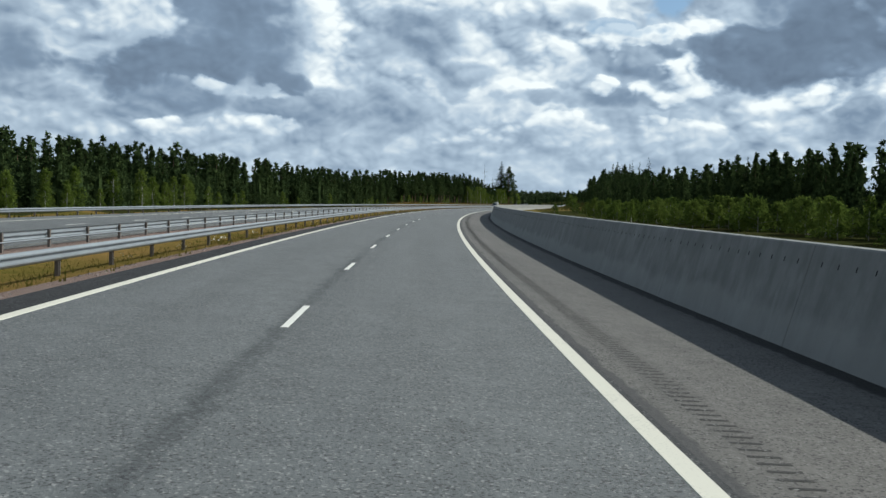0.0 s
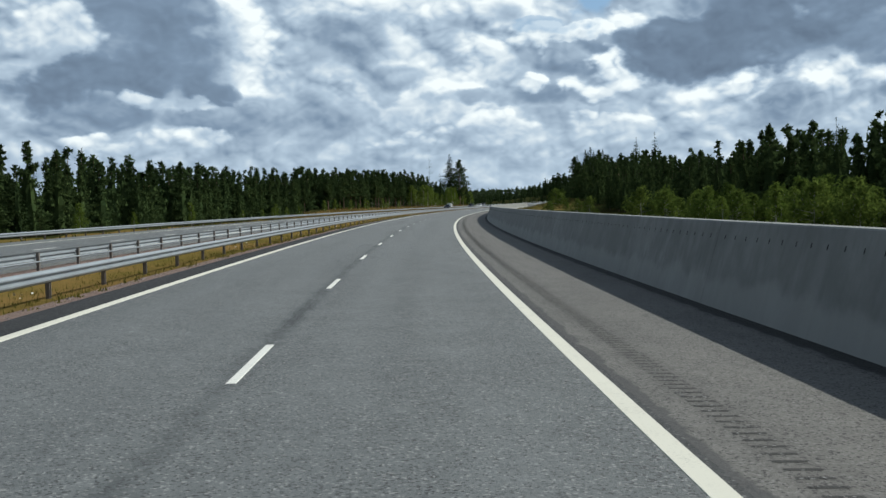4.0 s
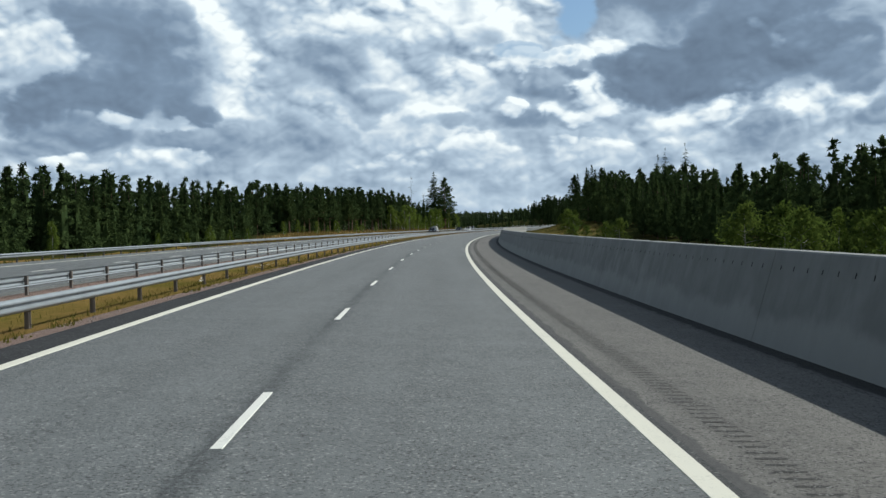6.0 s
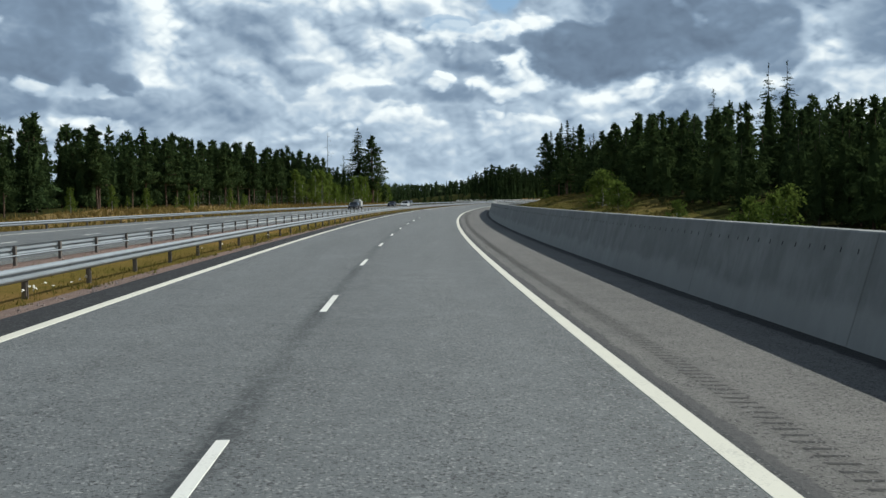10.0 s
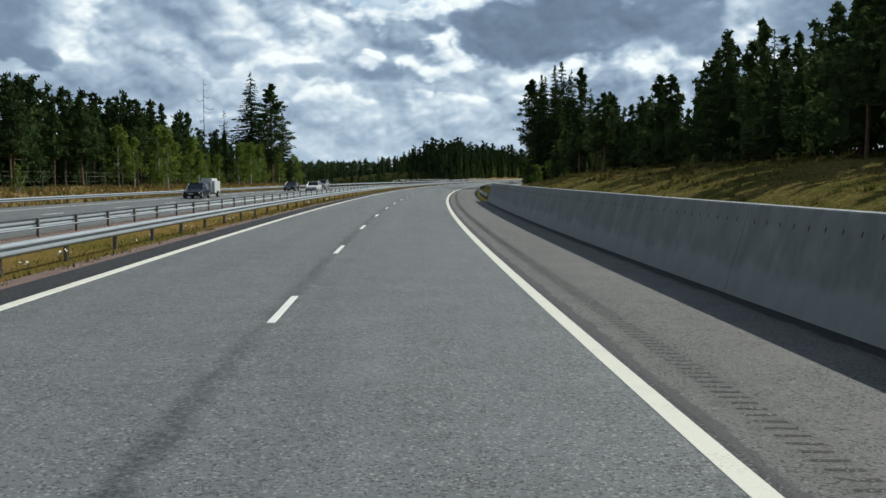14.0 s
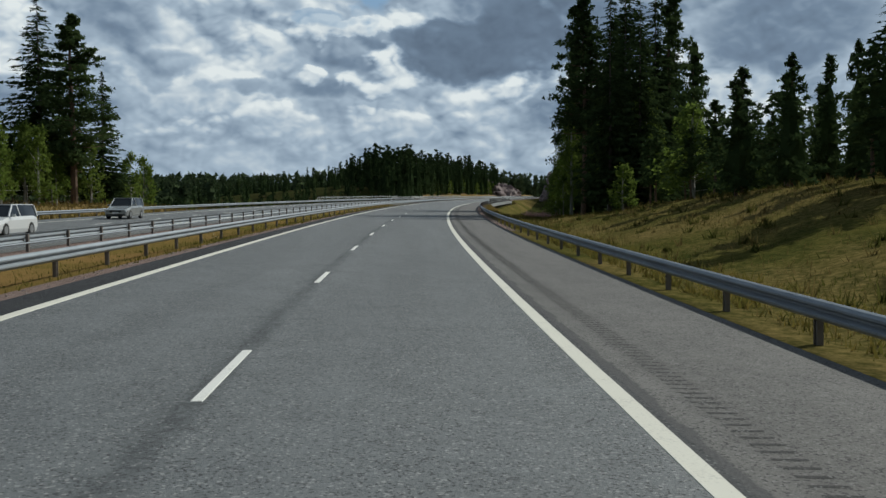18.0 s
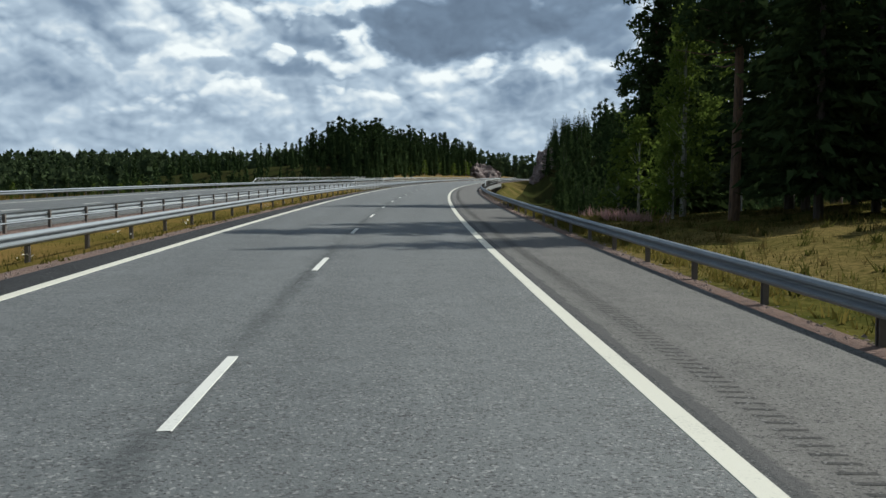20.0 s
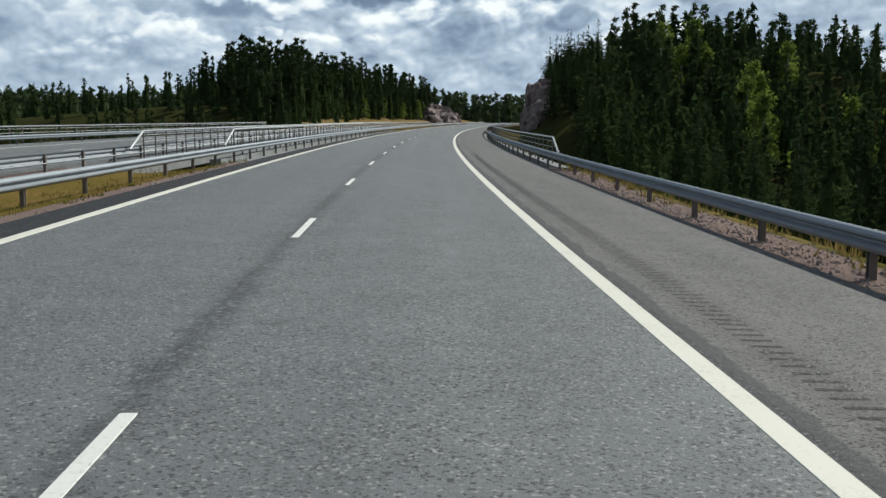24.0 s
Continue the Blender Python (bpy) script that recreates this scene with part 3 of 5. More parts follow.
swept("edge_line", S0, S1, 4.0, [(4.03, cz(4.03)), (4.035, cz(4.03) + 0.006), (4.255, cz(4.26) + 0.006), (4.26, cz(4.26))], M_LINE, road, label="cream painted edge line")
swept("edge_line", S0, S1, 4.0, [(-4.09, cz(-4.09)), (-4.085, cz(-4.09) + 0.006), (-3.885, cz(-3.89) + 0.006), (-3.88, cz(-3.88))], M_LINE, road, label="white painted edge line")

# dashes of the lane line, 3 m long every 12 m
for k in range(-4, 72):
    v, f, uv = sweep(12.0 * k, 12.0 * k + 2.95, 1.5, [(-0.058, -0.002), (-0.055, 0.006), (0.055, 0.006), (0.058, -0.002)])
    part_mesh("lane_dash", mesh_from("lane_dash", v, f, M_DASH, uv=uv), road)

# rumble strip: flat strips whose dark colour stands for milled grooves' depth, too many and small to part
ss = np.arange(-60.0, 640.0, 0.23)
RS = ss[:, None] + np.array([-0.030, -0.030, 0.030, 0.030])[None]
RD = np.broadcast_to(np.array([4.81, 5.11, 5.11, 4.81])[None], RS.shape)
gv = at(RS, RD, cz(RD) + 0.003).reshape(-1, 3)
grooves = part_mesh("rumble_strip", mesh_from("rumble_strip", gv, np.arange(len(gv)).reshape(-1, 4).tolist(), M_GROOVE_DARK), road, "flat dark strips across the hard shoulder, milled rumble grooves' depth put into colour")
grooves["kind"] = "stuff"

other = swept("opposite_carriageway", S0, S1, 5.0, [(-26.0, 0.0), (-25.98, 0.235), (-12.72, 0.02), (-12.70, -0.2)], M_ROAD)
tagged(other, "grey asphalt carriageway for oncoming traffic", "road", kind="structure")


def oz(d):
    return 0.02 + (d + 12.72) * (0.215 / -13.26)


for d in (-14.3, -23.4):
    swept("edge_line", S0, S1, 6.0, [(d - 0.1, oz(d)), (d - 0.095, oz(d) + 0.008), (d + 0.095, oz(d) + 0.008), (d + 0.1, oz(d))], M_LINE, other)
for k in range(-2, 72):
    v, f, uv = sweep(12.0 * k + 5, 12.0 * k + 8, 1.5, [(-18.91, oz(-18.85) - 0.002), (-18.90, oz(-18.85) + 0.008), (-18.80, oz(-18.85) + 0.008), (-18.79, oz(-18.85) - 0.002)])
    part_mesh("lane_dash", mesh_from("lane_dash", v, f, M_DASH, uv=uv), other)

# ---- concrete wall ----
WALL_PHASE, WALL_END = 0.65, 424.5
tar = swept("bitumen_strip", S0, WALL_END, 4.0, [(7.42, cz(7.42) - 0.2), (7.42, cz(7.42) + 0.004), (7.62, cz(7.62) + 0.008), (7.78, -0.268), (7.90, -0.25)], M_TAR_SHADE)
tagged(tar, "black bitumen strip along the foot of the concrete wall, its colour deepened for shade", "road edge", kind="structure")


def wall_panel(length):
    """One cast panel: battered face, small top chamfer. Local y along the road, x to its right, z over the road's level at the dashed line."""
    prof = [(7.79, -0.42), (7.83, -0.28), (8.32, 1.37), (8.345, 1.395), (8.63, 1.395), (8.655, 1.37), (8.80, -0.6), (8.0, -0.6)]
    v, f = [], []
    for y, inset in ((0.016, 0.03), (0.05, 0.0), (length - 0.05, 0.0), (length - 0.016, 0.03)):
        v += [(d + (inset if d < 8.34 else 0.0), y, z) for d, z in prof]
    m = len(prof)
    for i in range(3):
        for j in range(m):
            f.append((i * m + j, i * m + (j + 1) % m, (i + 1) * m + (j + 1) % m, (i + 1) * m + j))
    f += [tuple(range(m))[::-1], tuple(range(3 * m, 4 * m))]
    return mesh_from("wall_panel", v, f, M_WALL)


def slot_mesh(count):
    """Short dark blocks in a row under the wall's top: the cast-in slots' depth put into colour."""
    v, f = [], []
    for i in range(count):
        y = 0.5 + i * 0.585
        for z, x in ((1.05, 8.225), (1.13, 8.249)):
            v += [(x - 0.004, y - 0.013, z), (x - 0.004, y + 0.013, z), (x + 0.03, y + 0.013, z), (x + 0.03, y - 0.013, z)]
        b = i * 8
        f += [(b, b + 1, b + 5, b + 4), (b + 1, b + 2, b + 6, b + 5), (b + 3, b, b + 4, b + 7), (b + 4, b + 5, b + 6, b + 7), (b, b + 3, b + 2, b + 1)]
    return mesh_from("cast_in_slots", v, f, M_SLOT_DARK)


wall = empty("wall_concrete", "grey cast concrete wall panels stained with vertical streaks", "wall", kind="structure")
panel, slots = wall_panel(8.0), slot_mesh(13)
for k in range(-6, 53):
    s = WALL_PHASE + 8.0 * k
    if s + 8 > WALL_END + 0.5:
        break
    a, b = at(s, 0), at(s + 8.0, 0)
    m = stand(s, 0, 0) @ Matrix.Rotation(-0.5 * float(heading(s + 8) - heading(s)), 4, "Z") @ Matrix.Rotation(math.atan2(b[2] - a[2], 8.0), 4, "X")
    p = part_mesh("panel", panel, wall, m=m)
    part_mesh("cast_in_slots", slots, p, "short dark blocks for slots under the wall's top, their depth put into colour")


# ---- guard rails ----
def post_mesh(height, depth=0.5, name="post"):
    """A rolled C-shaped post."""
    prof = [(-0.05, -0.06), (0.05, -0.06), (0.05, -0.035), (-0.025, -0.035), (-0.025, 0.035), (0.05, 0.035), (0.05, 0.06), (-0.05, 0.06)]
    v = [(x, y, z) for z in (-depth, height) for x, y in prof]
    m = len(prof)
    f = [(j, (j + 1) % m, m + (j + 1) % m, m + j) for j in range(m)] + [tuple(range(m, 2 * m))]
    return mesh_from(name, v, f, M_POST)


def w_beam(d, z, face, height=0.31, deep=0.08):
    """Closed profile of a corrugated beam; face +1 turns its waves to larger d."""
    steps = [(0, 0.0), (0.5, 0.06), (1.0, 0.20), (1.0, 0.30), (0.0, 0.45), (0.0, 0.55), (1.0, 0.70), (1.0, 0.80), (0.5, 0.94), (0, 1.0)]
    front = [(d + face * deep * a, z - height * b) for a, b in steps]
    back = [(x - face * 0.006, y) for x, y in front[::-1]]
    return front + back


def guard_rail(name, label, d, base, top, s0, s1, phase, face, pitch=4.0):
    rail = empty(name, label, "guard rail")
    swept("beam", s0, s1, 4.0, w_beam(d + face * 0.06, top, face), M_GALV, rail, closed=True, label="galvanised corrugated steel beam")
    pm = post_mesh(top - 0.02 - base)
    step = pitch / (1 - 0.00064 * d)
    s = phase
    while s - step > s0:
        s -= step
    while s < s1:
        part_mesh("post", pm, rail, m=stand(s, d, base) @ Matrix.Rotation(0 if face > 0 else math.pi, 4, "Z"))
        s += step
    return rail


guard_rail("median_guard_rail", "galvanised steel guard rail on posts along the grassy median", -6.7, -0.05, 0.65, -60, 930, 231.9, 1)
back_rail = guard_rail("median_guard_rail", "open steel guard rail with thin bars facing the opposite carriageway", -11.8, -0.06, 0.62, -60, 930, 418.35, -1)
swept("lower_bar", -60, 930, 4.0, [(-11.72, 0.30), (-11.69, 0.27), (-11.72, 0.24), (-11.75, 0.27)], M_GALV, back_rail, closed=True)
guard_rail("outer_guard_rail", "galvanised steel guard rail beyond the opposite carriageway", -26.6, 0.2, 0.85, -60, 930, 451.96, 1)
guard_rail("right_guard_rail", "galvanised steel guard rail along the hard shoulder", 7.95, -0.32, 0.38, WALL_END - 0.3, 930, 448.62, -1)

# ---- trees ----
def conifer_crown(rng, h, r, branches, sprays, size, bare=0.06, rise=-0.3, ragged=0.22, full=0.85, whorls=0, core=0.0, even=0.7):
    """Branches all round the stem, longer towards the ground, each hung with sprays of needles. rise: how steeply they climb."""
    t = rng.random(branches * 3)
    t = t[rng.random(len(t)) < (1 - t) ** even + 0.10][:branches]
    n = len(t)
    if whorls:
        t = np.clip((np.floor(t * whorls) + 0.5) / whorls + rng.normal(0, 0.28 / whorls, n), 0.01, 0.99)
    reach = (r * (1 - t) ** full * (0.75 + 0.25 * np.clip(t * 8, 0, 1)) + 0.06) * np.clip(1 + rng.normal(0, ragged, n), 0.45, 1.5)
    a = rng.uniform(0, 2 * np.pi, n)
    z = h * (bare + (1 - bare) * t)
    out = np.stack([np.cos(a), np.sin(a), np.zeros(n)], 1)
    side = np.stack([-np.sin(a), np.cos(a), np.zeros(n)], 1)
    tri = []
    for j in range(sprays):
        u = ((j + rng.uniform(0.1, 1.0, n)) / sprays)[:, None]
        p = out * reach[:, None] * u
        p[:, 2] += z + (rise * reach[:, None] * u + 0.16 * reach[:, None] * u * u)[:, 0]
        ln = (size * (0.26 + 0.74 * np.clip(reach / r, 0, 1.2)) * rng.uniform(0.6, 1.35, n))[:, None]
        roll = rng.normal(0, 0.9, (n, 1))
        w = side * np.cos(roll) + np.array([0, 0, 1.0]) * np.sin(roll)
        go = out + side * rng.normal(0, 0.55, (n, 1)) + np.array([0, 0, 1.0]) * (rise + rng.normal(0, 0.35, (n, 1)))
        tri.append(np.stack([p - w * ln * 0.36, p + w * ln * 0.36, p + go * ln], 1))
    spike = np.array([[[-0.04 * r, 0, h * 0.96], [0.04 * r, 0, h * 0.96], [0, 0, h * 1.0]], [[0, -0.04 * r, h * 0.96], [0, 0.04 * r, h * 0.96], [0, 0, h * 1.0]]])
    if core:
        tri.append(solid_core(rng, h, r * core, bare, full))
    return np.concatenate(tri + [spike])


def solid_core(rng, h, r, bare, full, sides=6, rings=5):
    """The dense inner mass of a crown: an uneven cone."""
    a = np.linspace(0, 2 * np.pi, sides, endpoint=False)
    t = np.linspace(0.02, 0.62, rings)
    rad = r * (1 - t[:, None]) ** full * rng.uniform(0.6, 1.3, (rings, sides))
    p = np.stack([rad * np.cos(a), rad * np.sin(a), np.broadcast_to(h * (bare + (1 - bare) * t[:, None]), rad.shape) + rng.normal(0, 0.02 * h, rad.shape)], -1)
    out = []
    for i in range(rings - 1):
        for j in range(sides):
            q = (j + 1) % sides
            out += [(p[i, j], p[i, q], p[i + 1, q]), (p[i, j], p[i + 1, q], p[i + 1, j])]
    top = np.array([0, 0, h * (bare + (1 - bare) * 0.76)])
    out += [(p[-1, j], p[-1, (j + 1) % sides], top) for j in range(sides)]
    return np.array(out)


def clump_crown(rng, centres, radii, per, leaf, flat=1.0):
    """Leaves scattered through clumps."""
    tri = []
    for c, r in zip(centres, radii):
        n = max(4, int(per * (0.6 + 0.8 * rng.random())))
        off = rng.normal(0, 1, (n, 3))
        off /= np.linalg.norm(off, axis=1)[:, None]
        off *= (rng.random((n, 1)) ** 0.45) * r
        off[:, 2] *= flat
        p = np.asarray(c) + off
        e1, e2 = rng.normal(0, 1, (n, 3)), rng.normal(0, 1, (n, 3))
        e1 /= np.linalg.norm(e1, axis=1)[:, None]
        e2 /= np.linalg.norm(e2, axis=1)[:, None]
        sz = leaf * rng.uniform(0.6, 1.4, (n, 1))
        tri.append(np.stack([p, p + e1 * sz, p + e2 * sz], 1))
    return np.concatenate(tri)


def tri_mesh(name, tri, mat):
    n = len(tri)
    return mesh_from(name, tri.reshape(-1, 3), np.arange(3 * n).reshape(n, 3).tolist(), mat)


def broadleaf_parts(rng, h, r, per, leaf, clumps=30, low=0.12, top=0.75):
    c, rad, v, f = [], [], [], []
    stems = 1 + int(rng.random() * 2.5)
    v, f = tube([(0, 0, -0.4), (0.1, 0, h * 0.4), (0, 0.1, h * 0.9)], [0.018 * h, 0.012 * h, 0.004 * h], 6)
    for i in range(clumps):
        t = low + (1 - low) * (i + rng.random()) / clumps
        wide = r * math.sin(min(1, (1 - t) / (1 - 0.3)) * math.pi / 2) ** top * rng.uniform(0.3, 1.0)
        a = rng.uniform(0, 2 * np.pi)
        p = np.array([np.cos(a) * wide, np.sin(a) * wide, h * t])
        c.append(p)
        rad.append(r * rng.uniform(0.26, 0.46))
        if i % 2 == 0:
            v2, f2 = tube([(0, 0, h * t * 0.75), p], [0.03, 0.012], 4)
            f += [tuple(j + len(v) for j in q) for q in f2]
            v = v + v2
    c.append(np.array([0, 0, h * 0.98]))
    rad.append(0.18 * r)
    return clump_crown(rng, c, rad, per, leaf), v, f


class Tree:
    """A kind of tree: crown and trunk meshes, as tall as height metres."""

    def __init__(self, kind, height, crown, trunk, leaf_mat, bark_mat):
        self.kind, self.height = kind, height
        self.tri, self.trunk = crown, trunk
        self.crown_me = tri_mesh("crown", crown, leaf_mat)
        self.trunk_me = mesh_from("trunk", trunk[0], trunk[1], bark_mat)
        self.leaf_mat, self.bark_mat = leaf_mat, bark_mat


def make_spruce(seed, h, r, branches, sprays, size, leaves=None, **kw):
    rng = np.random.default_rng(seed)
    tri = conifer_crown(rng, h, r, branches, sprays, size, **kw)
    return Tree("spruce", h, tri, tube([(0, 0, -0.6), (0, 0, h)], [0.012 * h, 0.01], 7 if branches > 150 else 4), leaves or M_SPRUCE, M_BARK)


def pine_crown(rng, h, r, clumps, per, needle, bare=0.1, core=0.0, flat=0.6, plate=0.6, lean=0.0):
    """A pine's crown: flattened tufts of needles, carried on branches all round the stem, wide below and closing to a pointed top."""
    t = np.clip((np.arange(clumps) + rng.random(clumps)) / clumps, 0, 1) ** 1.2
    wide = r * (1 - t) ** flat * (0.6 + 0.4 * np.clip(t / 0.2, 0, 1)) * rng.uniform(0.35, 1.12, clumps)
    a = rng.uniform(0, 2 * np.pi, clumps) + 2.4 * np.arange(clumps)
    z = h * (bare + (0.97 - bare) * t) + lean * wide
    c = np.stack([np.cos(a) * wide, np.sin(a) * wide, z], 1)
    rad = r * rng.uniform(0.22, 0.40, clumps) * (0.16 + 0.84 * (1 - t) ** 0.8)
    inner = c * np.array([0.45, 0.45, 1.0]) + np.array([0, 0, -0.01 * h])
    tri = [clump_crown(rng, c, rad, per, needle, plate), clump_crown(rng, inner, rad, per * 0.4, needle * 1.25, plate)]
    tip = np.array([(0, 0, h * q) for q in (0.93, 0.955, 0.975)])
    tri.append(clump_crown(rng, tip, [0.055 * r + 0.10, 0.05 * r + 0.06, 0.06], max(5, per * 0.3), needle * 0.7, 1.4))
    if core:
        tri.append(solid_core(rng, h, r * core, bare, flat))
    return np.concatenate(tri)


def pine_trunk(rng, h, sides=6):
    """A slightly winding stem."""
    zs = np.array([-0.6, 0.0, 0.25 * h, 0.5 * h, 0.75 * h, 0.97 * h])
    sway = rng.normal(0, 0.004 * h, (6, 2))
    return tube(np.column_stack([sway * np.array([0, 0.3, 1, 1.2, 1, 0])[:, None], zs]), [0.016 * h, 0.013 * h, 0.0105 * h, 0.0085 * h, 0.005 * h, 0.012], sides)


def make_pine(seed, h, r, clumps, per, needle, sides=6, limbs=0, **kw):
    rng = np.random.default_rng(seed)
    tri = pine_crown(rng, h, r, clumps, per, needle, **kw)
    v, f = pine_trunk(rng, h, sides)
    bare = kw["bare"]
    for i in range(limbs):
        q = bare * 0.8 + (0.92 - bare * 0.8) * (i + rng.random()) / limbs
        a, n = rng.uniform(0, 2 * np.pi), r * (1 - max(0.0, q - bare)) ** 1.4 * rng.uniform(0.5, 0.9)
        o = np.array([math.cos(a), math.sin(a), 0.0])
        v2, f2 = tube([(0, 0, h * q), o * n * 0.5 + (0, 0, h * q - 0.05 * n), o * n + (0, 0, h * q + 0.06 * n)], [0.06, 0.045, 0.02], 4)
        f += [tuple(j + len(v) for j in g) for g in f2]
        v = v + v2
    return Tree("pine", h, tri, (v, f), M_PINE, M_PINEBARK)


def make_far_spruce(seed, h, r, clumps, per, needle, leaves=None, **kw):
    """A spruce seen from afar: a pointed cone of drooping tufts."""
    rng = np.random.default_rng(seed)
    tri = pine_crown(rng, h, r, clumps, per, needle, lean=-0.3, **kw)
    return Tree("spruce", h, tri, tube([(0, 0, -0.6), (0, 0, 0.9 * h)], [0.012 * h, 0.02], 4), leaves or M_SPRUCE, M_BARK)


def make_broadleaf(seed, h, r, per, leaf, mat=None, kind="birch", **kw):
    rng = np.random.default_rng(seed)
    tri, v, f = broadleaf_parts(rng, h, r, per, leaf, **kw)
    return Tree(kind, h, tri, (v, f), mat or M_BIRCH, M_BIRCHBARK)


LABELS = {"spruce": ("dark green spruce with drooping branches", "tree"),
          "pine": ("dark green pine with a bare lower trunk", "tree"),
          "birch": ("light green young birch in full leaf", "tree"),
          "shrub": ("yellowish green roadside shrub", "shrub")}


def plant(tree, s, d, height, rng, group="", label="", wide=1.0):
    text, cat = LABELS[tree.kind]
    k = height / tree.height
    up = float(ground_up(s, d))
    m = stand(s, d, up, rng.uniform(0, 360)) @ Matrix.Diagonal((k * wide, k * wide, k, 1))
    e = empty(tree.kind + ("_tree" if cat == "tree" else ""), label or text, cat, group, m=m)
    part_mesh("trunk", tree.trunk_me, e)
    part_mesh("crown", tree.crown_me, e)
    return e


def woods(name, label, trees, spots, rng):
    """Many trees of a far wood in one mesh: their crowns and trunks."""
    vs, fs, idx, mats, n = [], [], [], [], 0
    for t in trees:
        for m in (t.leaf_mat, t.bark_mat):
            if m not in mats:
                mats.append(m)
    for s, d, h in spots:
        t = trees[rng.integers(len(trees))]
        k = h / t.height
        a = rng.uniform(0, 2 * np.pi)
        w = k * rng.uniform(0.85, 1.2)
        ca, sa = math.cos(a) * w, math.sin(a) * w
        base = ground_at(s, d)
        for pts, faces, mat in ((t.tri.reshape(-1, 3), None, t.leaf_mat), (np.asarray(t.trunk[0]), t.trunk[1], t.bark_mat)):
            q = np.stack([pts[:, 0] * ca - pts[:, 1] * sa, pts[:, 0] * sa + pts[:, 1] * ca, pts[:, 2] * k], 1) + base
            vs.append(q)
            if faces is None:
                fs += (np.arange(len(q)).reshape(-1, 3) + n).tolist()
                c = len(q) // 3
            else:
                fs += [tuple(i + n for i in f) for f in faces]
                c = len(faces)
            idx += [mats.index(mat)] * c
            n += len(q)
    ob = new(name, mesh_from(name, np.concatenate(vs), fs, mats, idx))
    return tagged(ob, label, "forest", kind="stuff")


def scatter(rng, n, s0, s1, d0, d1, gap=2.0):
    """Spots with some room round each."""
    out = []
    for _ in range(n * 6):
        if len(out) >= n:
            break
        s, d = rng.uniform(s0, s1), rng.uniform(d0, d1)
        if all((s - a) ** 2 + (d - b) ** 2 > gap * gap for a, b in out[-220:]):
            out.append((s, d))
    return out


# kinds: fine ones for trees that stand alone or in front, coarse ones for the woods behind
FINE_SPRUCE = [make_spruce(11 + i, 24, 4.0, 760, 12, 0.56, ragged=0.26, whorls=32, even=0.6) for i in range(3)]
MID_SPRUCE = [make_spruce(21 + i, 15, 2.6, 230, 6, 0.50, core=0.40, even=0.55) for i in range(3)]
MID_PINE = [make_pine(31 + i, 13, 3.1, 42, 25, 0.38, bare=0.05, core=0.34, flat=0.80) for i in range(4)]
OPEN_PINE = [make_pine(36 + i, 16, 3.0, 44, 28, 0.40, limbs=10, bare=0.34, core=0.22, flat=0.62) for i in range(4)]
TALL_PINE = [make_pine(41 + i, 24, 3.6, 105, 46, 0.36, 8, limbs=34, bare=bare, flat=0.5, plate=0.42) for i, bare in enumerate((0.22, 0.40))]
FAR_SPRUCE = [make_far_spruce(51 + i, 16, 3.5, 20, 11, 0.72, bare=0.04, core=0.42, flat=0.95, plate=0.8) for i in range(3)]
FAR_PINE = [make_pine(61 + i, 14, 3.1, 17, 11, 0.74, 4, bare=0.10, core=0.42, flat=0.78) for i in range(4)]
VERY_FAR = [make_far_spruce(91 + i, 15, 6.0, 8, 7, 2.0, M_HAZEWOOD, bare=0.02, core=0.5, flat=0.6, plate=0.8) for i in range(3)]
BIRCH = [make_broadleaf(71 + i, 8, 1.9, 40, 0.30, clumps=38) for i in range(3)]
TALL_BIRCH = [make_broadleaf(76 + i, 22, 3.2, 62, 0.36, clumps=72, low=0.16) for i in range(2)]
SHRUB = [make_broadleaf(81 + i, 4, 2.2, 44, 0.27, M_SHRUB, "shrub", clumps=31, low=0.05) for i in range(3)]

rng = np.random.default_rng(5)


def left_height(s):
    return float(np.interp(s, [0, 100, 150, 225, 360, 460, 510, 545], [9.0, 9.4, 10.8, 11.0, 11.2, 13.6, 14.0, 10.5]))


def right_front(s):
    """Where the wood on the inner side of the bend begins."""
    return float(np.interp(s, [0, 150, 220, 300, 350, 390, 424, 450, 470, 490, 528], [66, 52, 43, 36, 29, 25.5, 25.5, 24.5, 22, 20, 22]))


def right_height(s):
    return float(np.interp(s, [0, 150, 220, 260, 300, 340, 380, 410, 444, 460, 480, 500, 530], [12.4, 12.4, 11.8, 11.6, 10.0, 9.2, 10.9, 11.9, 10.2, 9.6, 9.0, 7.0, 6.5]))


# wood beyond the opposite carriageway: front row as trees, the rest joined
behind = []
for s, d in scatter(rng, 250, -10, 545, -51.5, -46, 1.7):
    h = left_height(s) * rng.uniform(0.72, 1.06)
    if d < -48.6:
        behind.append((s, d, h))
        continue
    t = (MID_PINE if s < 330 else OPEN_PINE)[rng.integers(4)] if rng.random() < 0.82 else MID_SPRUCE[rng.integers(3)]
    plant(t, s, d, h, rng, "wood edge beyond the road", wide=rng.uniform(0.95, 1.35))
woods("left_wood_edge", "close rows of dark pines at the wood edge", MID_PINE, behind, rng)
woods("left_woods", "dense dark pine and spruce wood behind the road", FAR_PINE + FAR_SPRUCE,
      [(s, d, left_height(s) * rng.uniform(0.85, 1.18)) for s, d in scatter(rng, 460, 0, 560, -63, -51, 1.9)], rng)
for s, d in scatter(rng, 26, 150, 440, -45, -37, 4.0):
    plant(BIRCH[rng.integers(3)], s, d, rng.uniform(1.6, 3.6), rng, "young birches at the wood edge")
for s, d in scatter(rng, 34, 25, 150, -46, -41, 2.6):
    plant(BIRCH[rng.integers(3)], s, d, rng.uniform(3.0, 6.0), rng, "young birches at the wood edge")
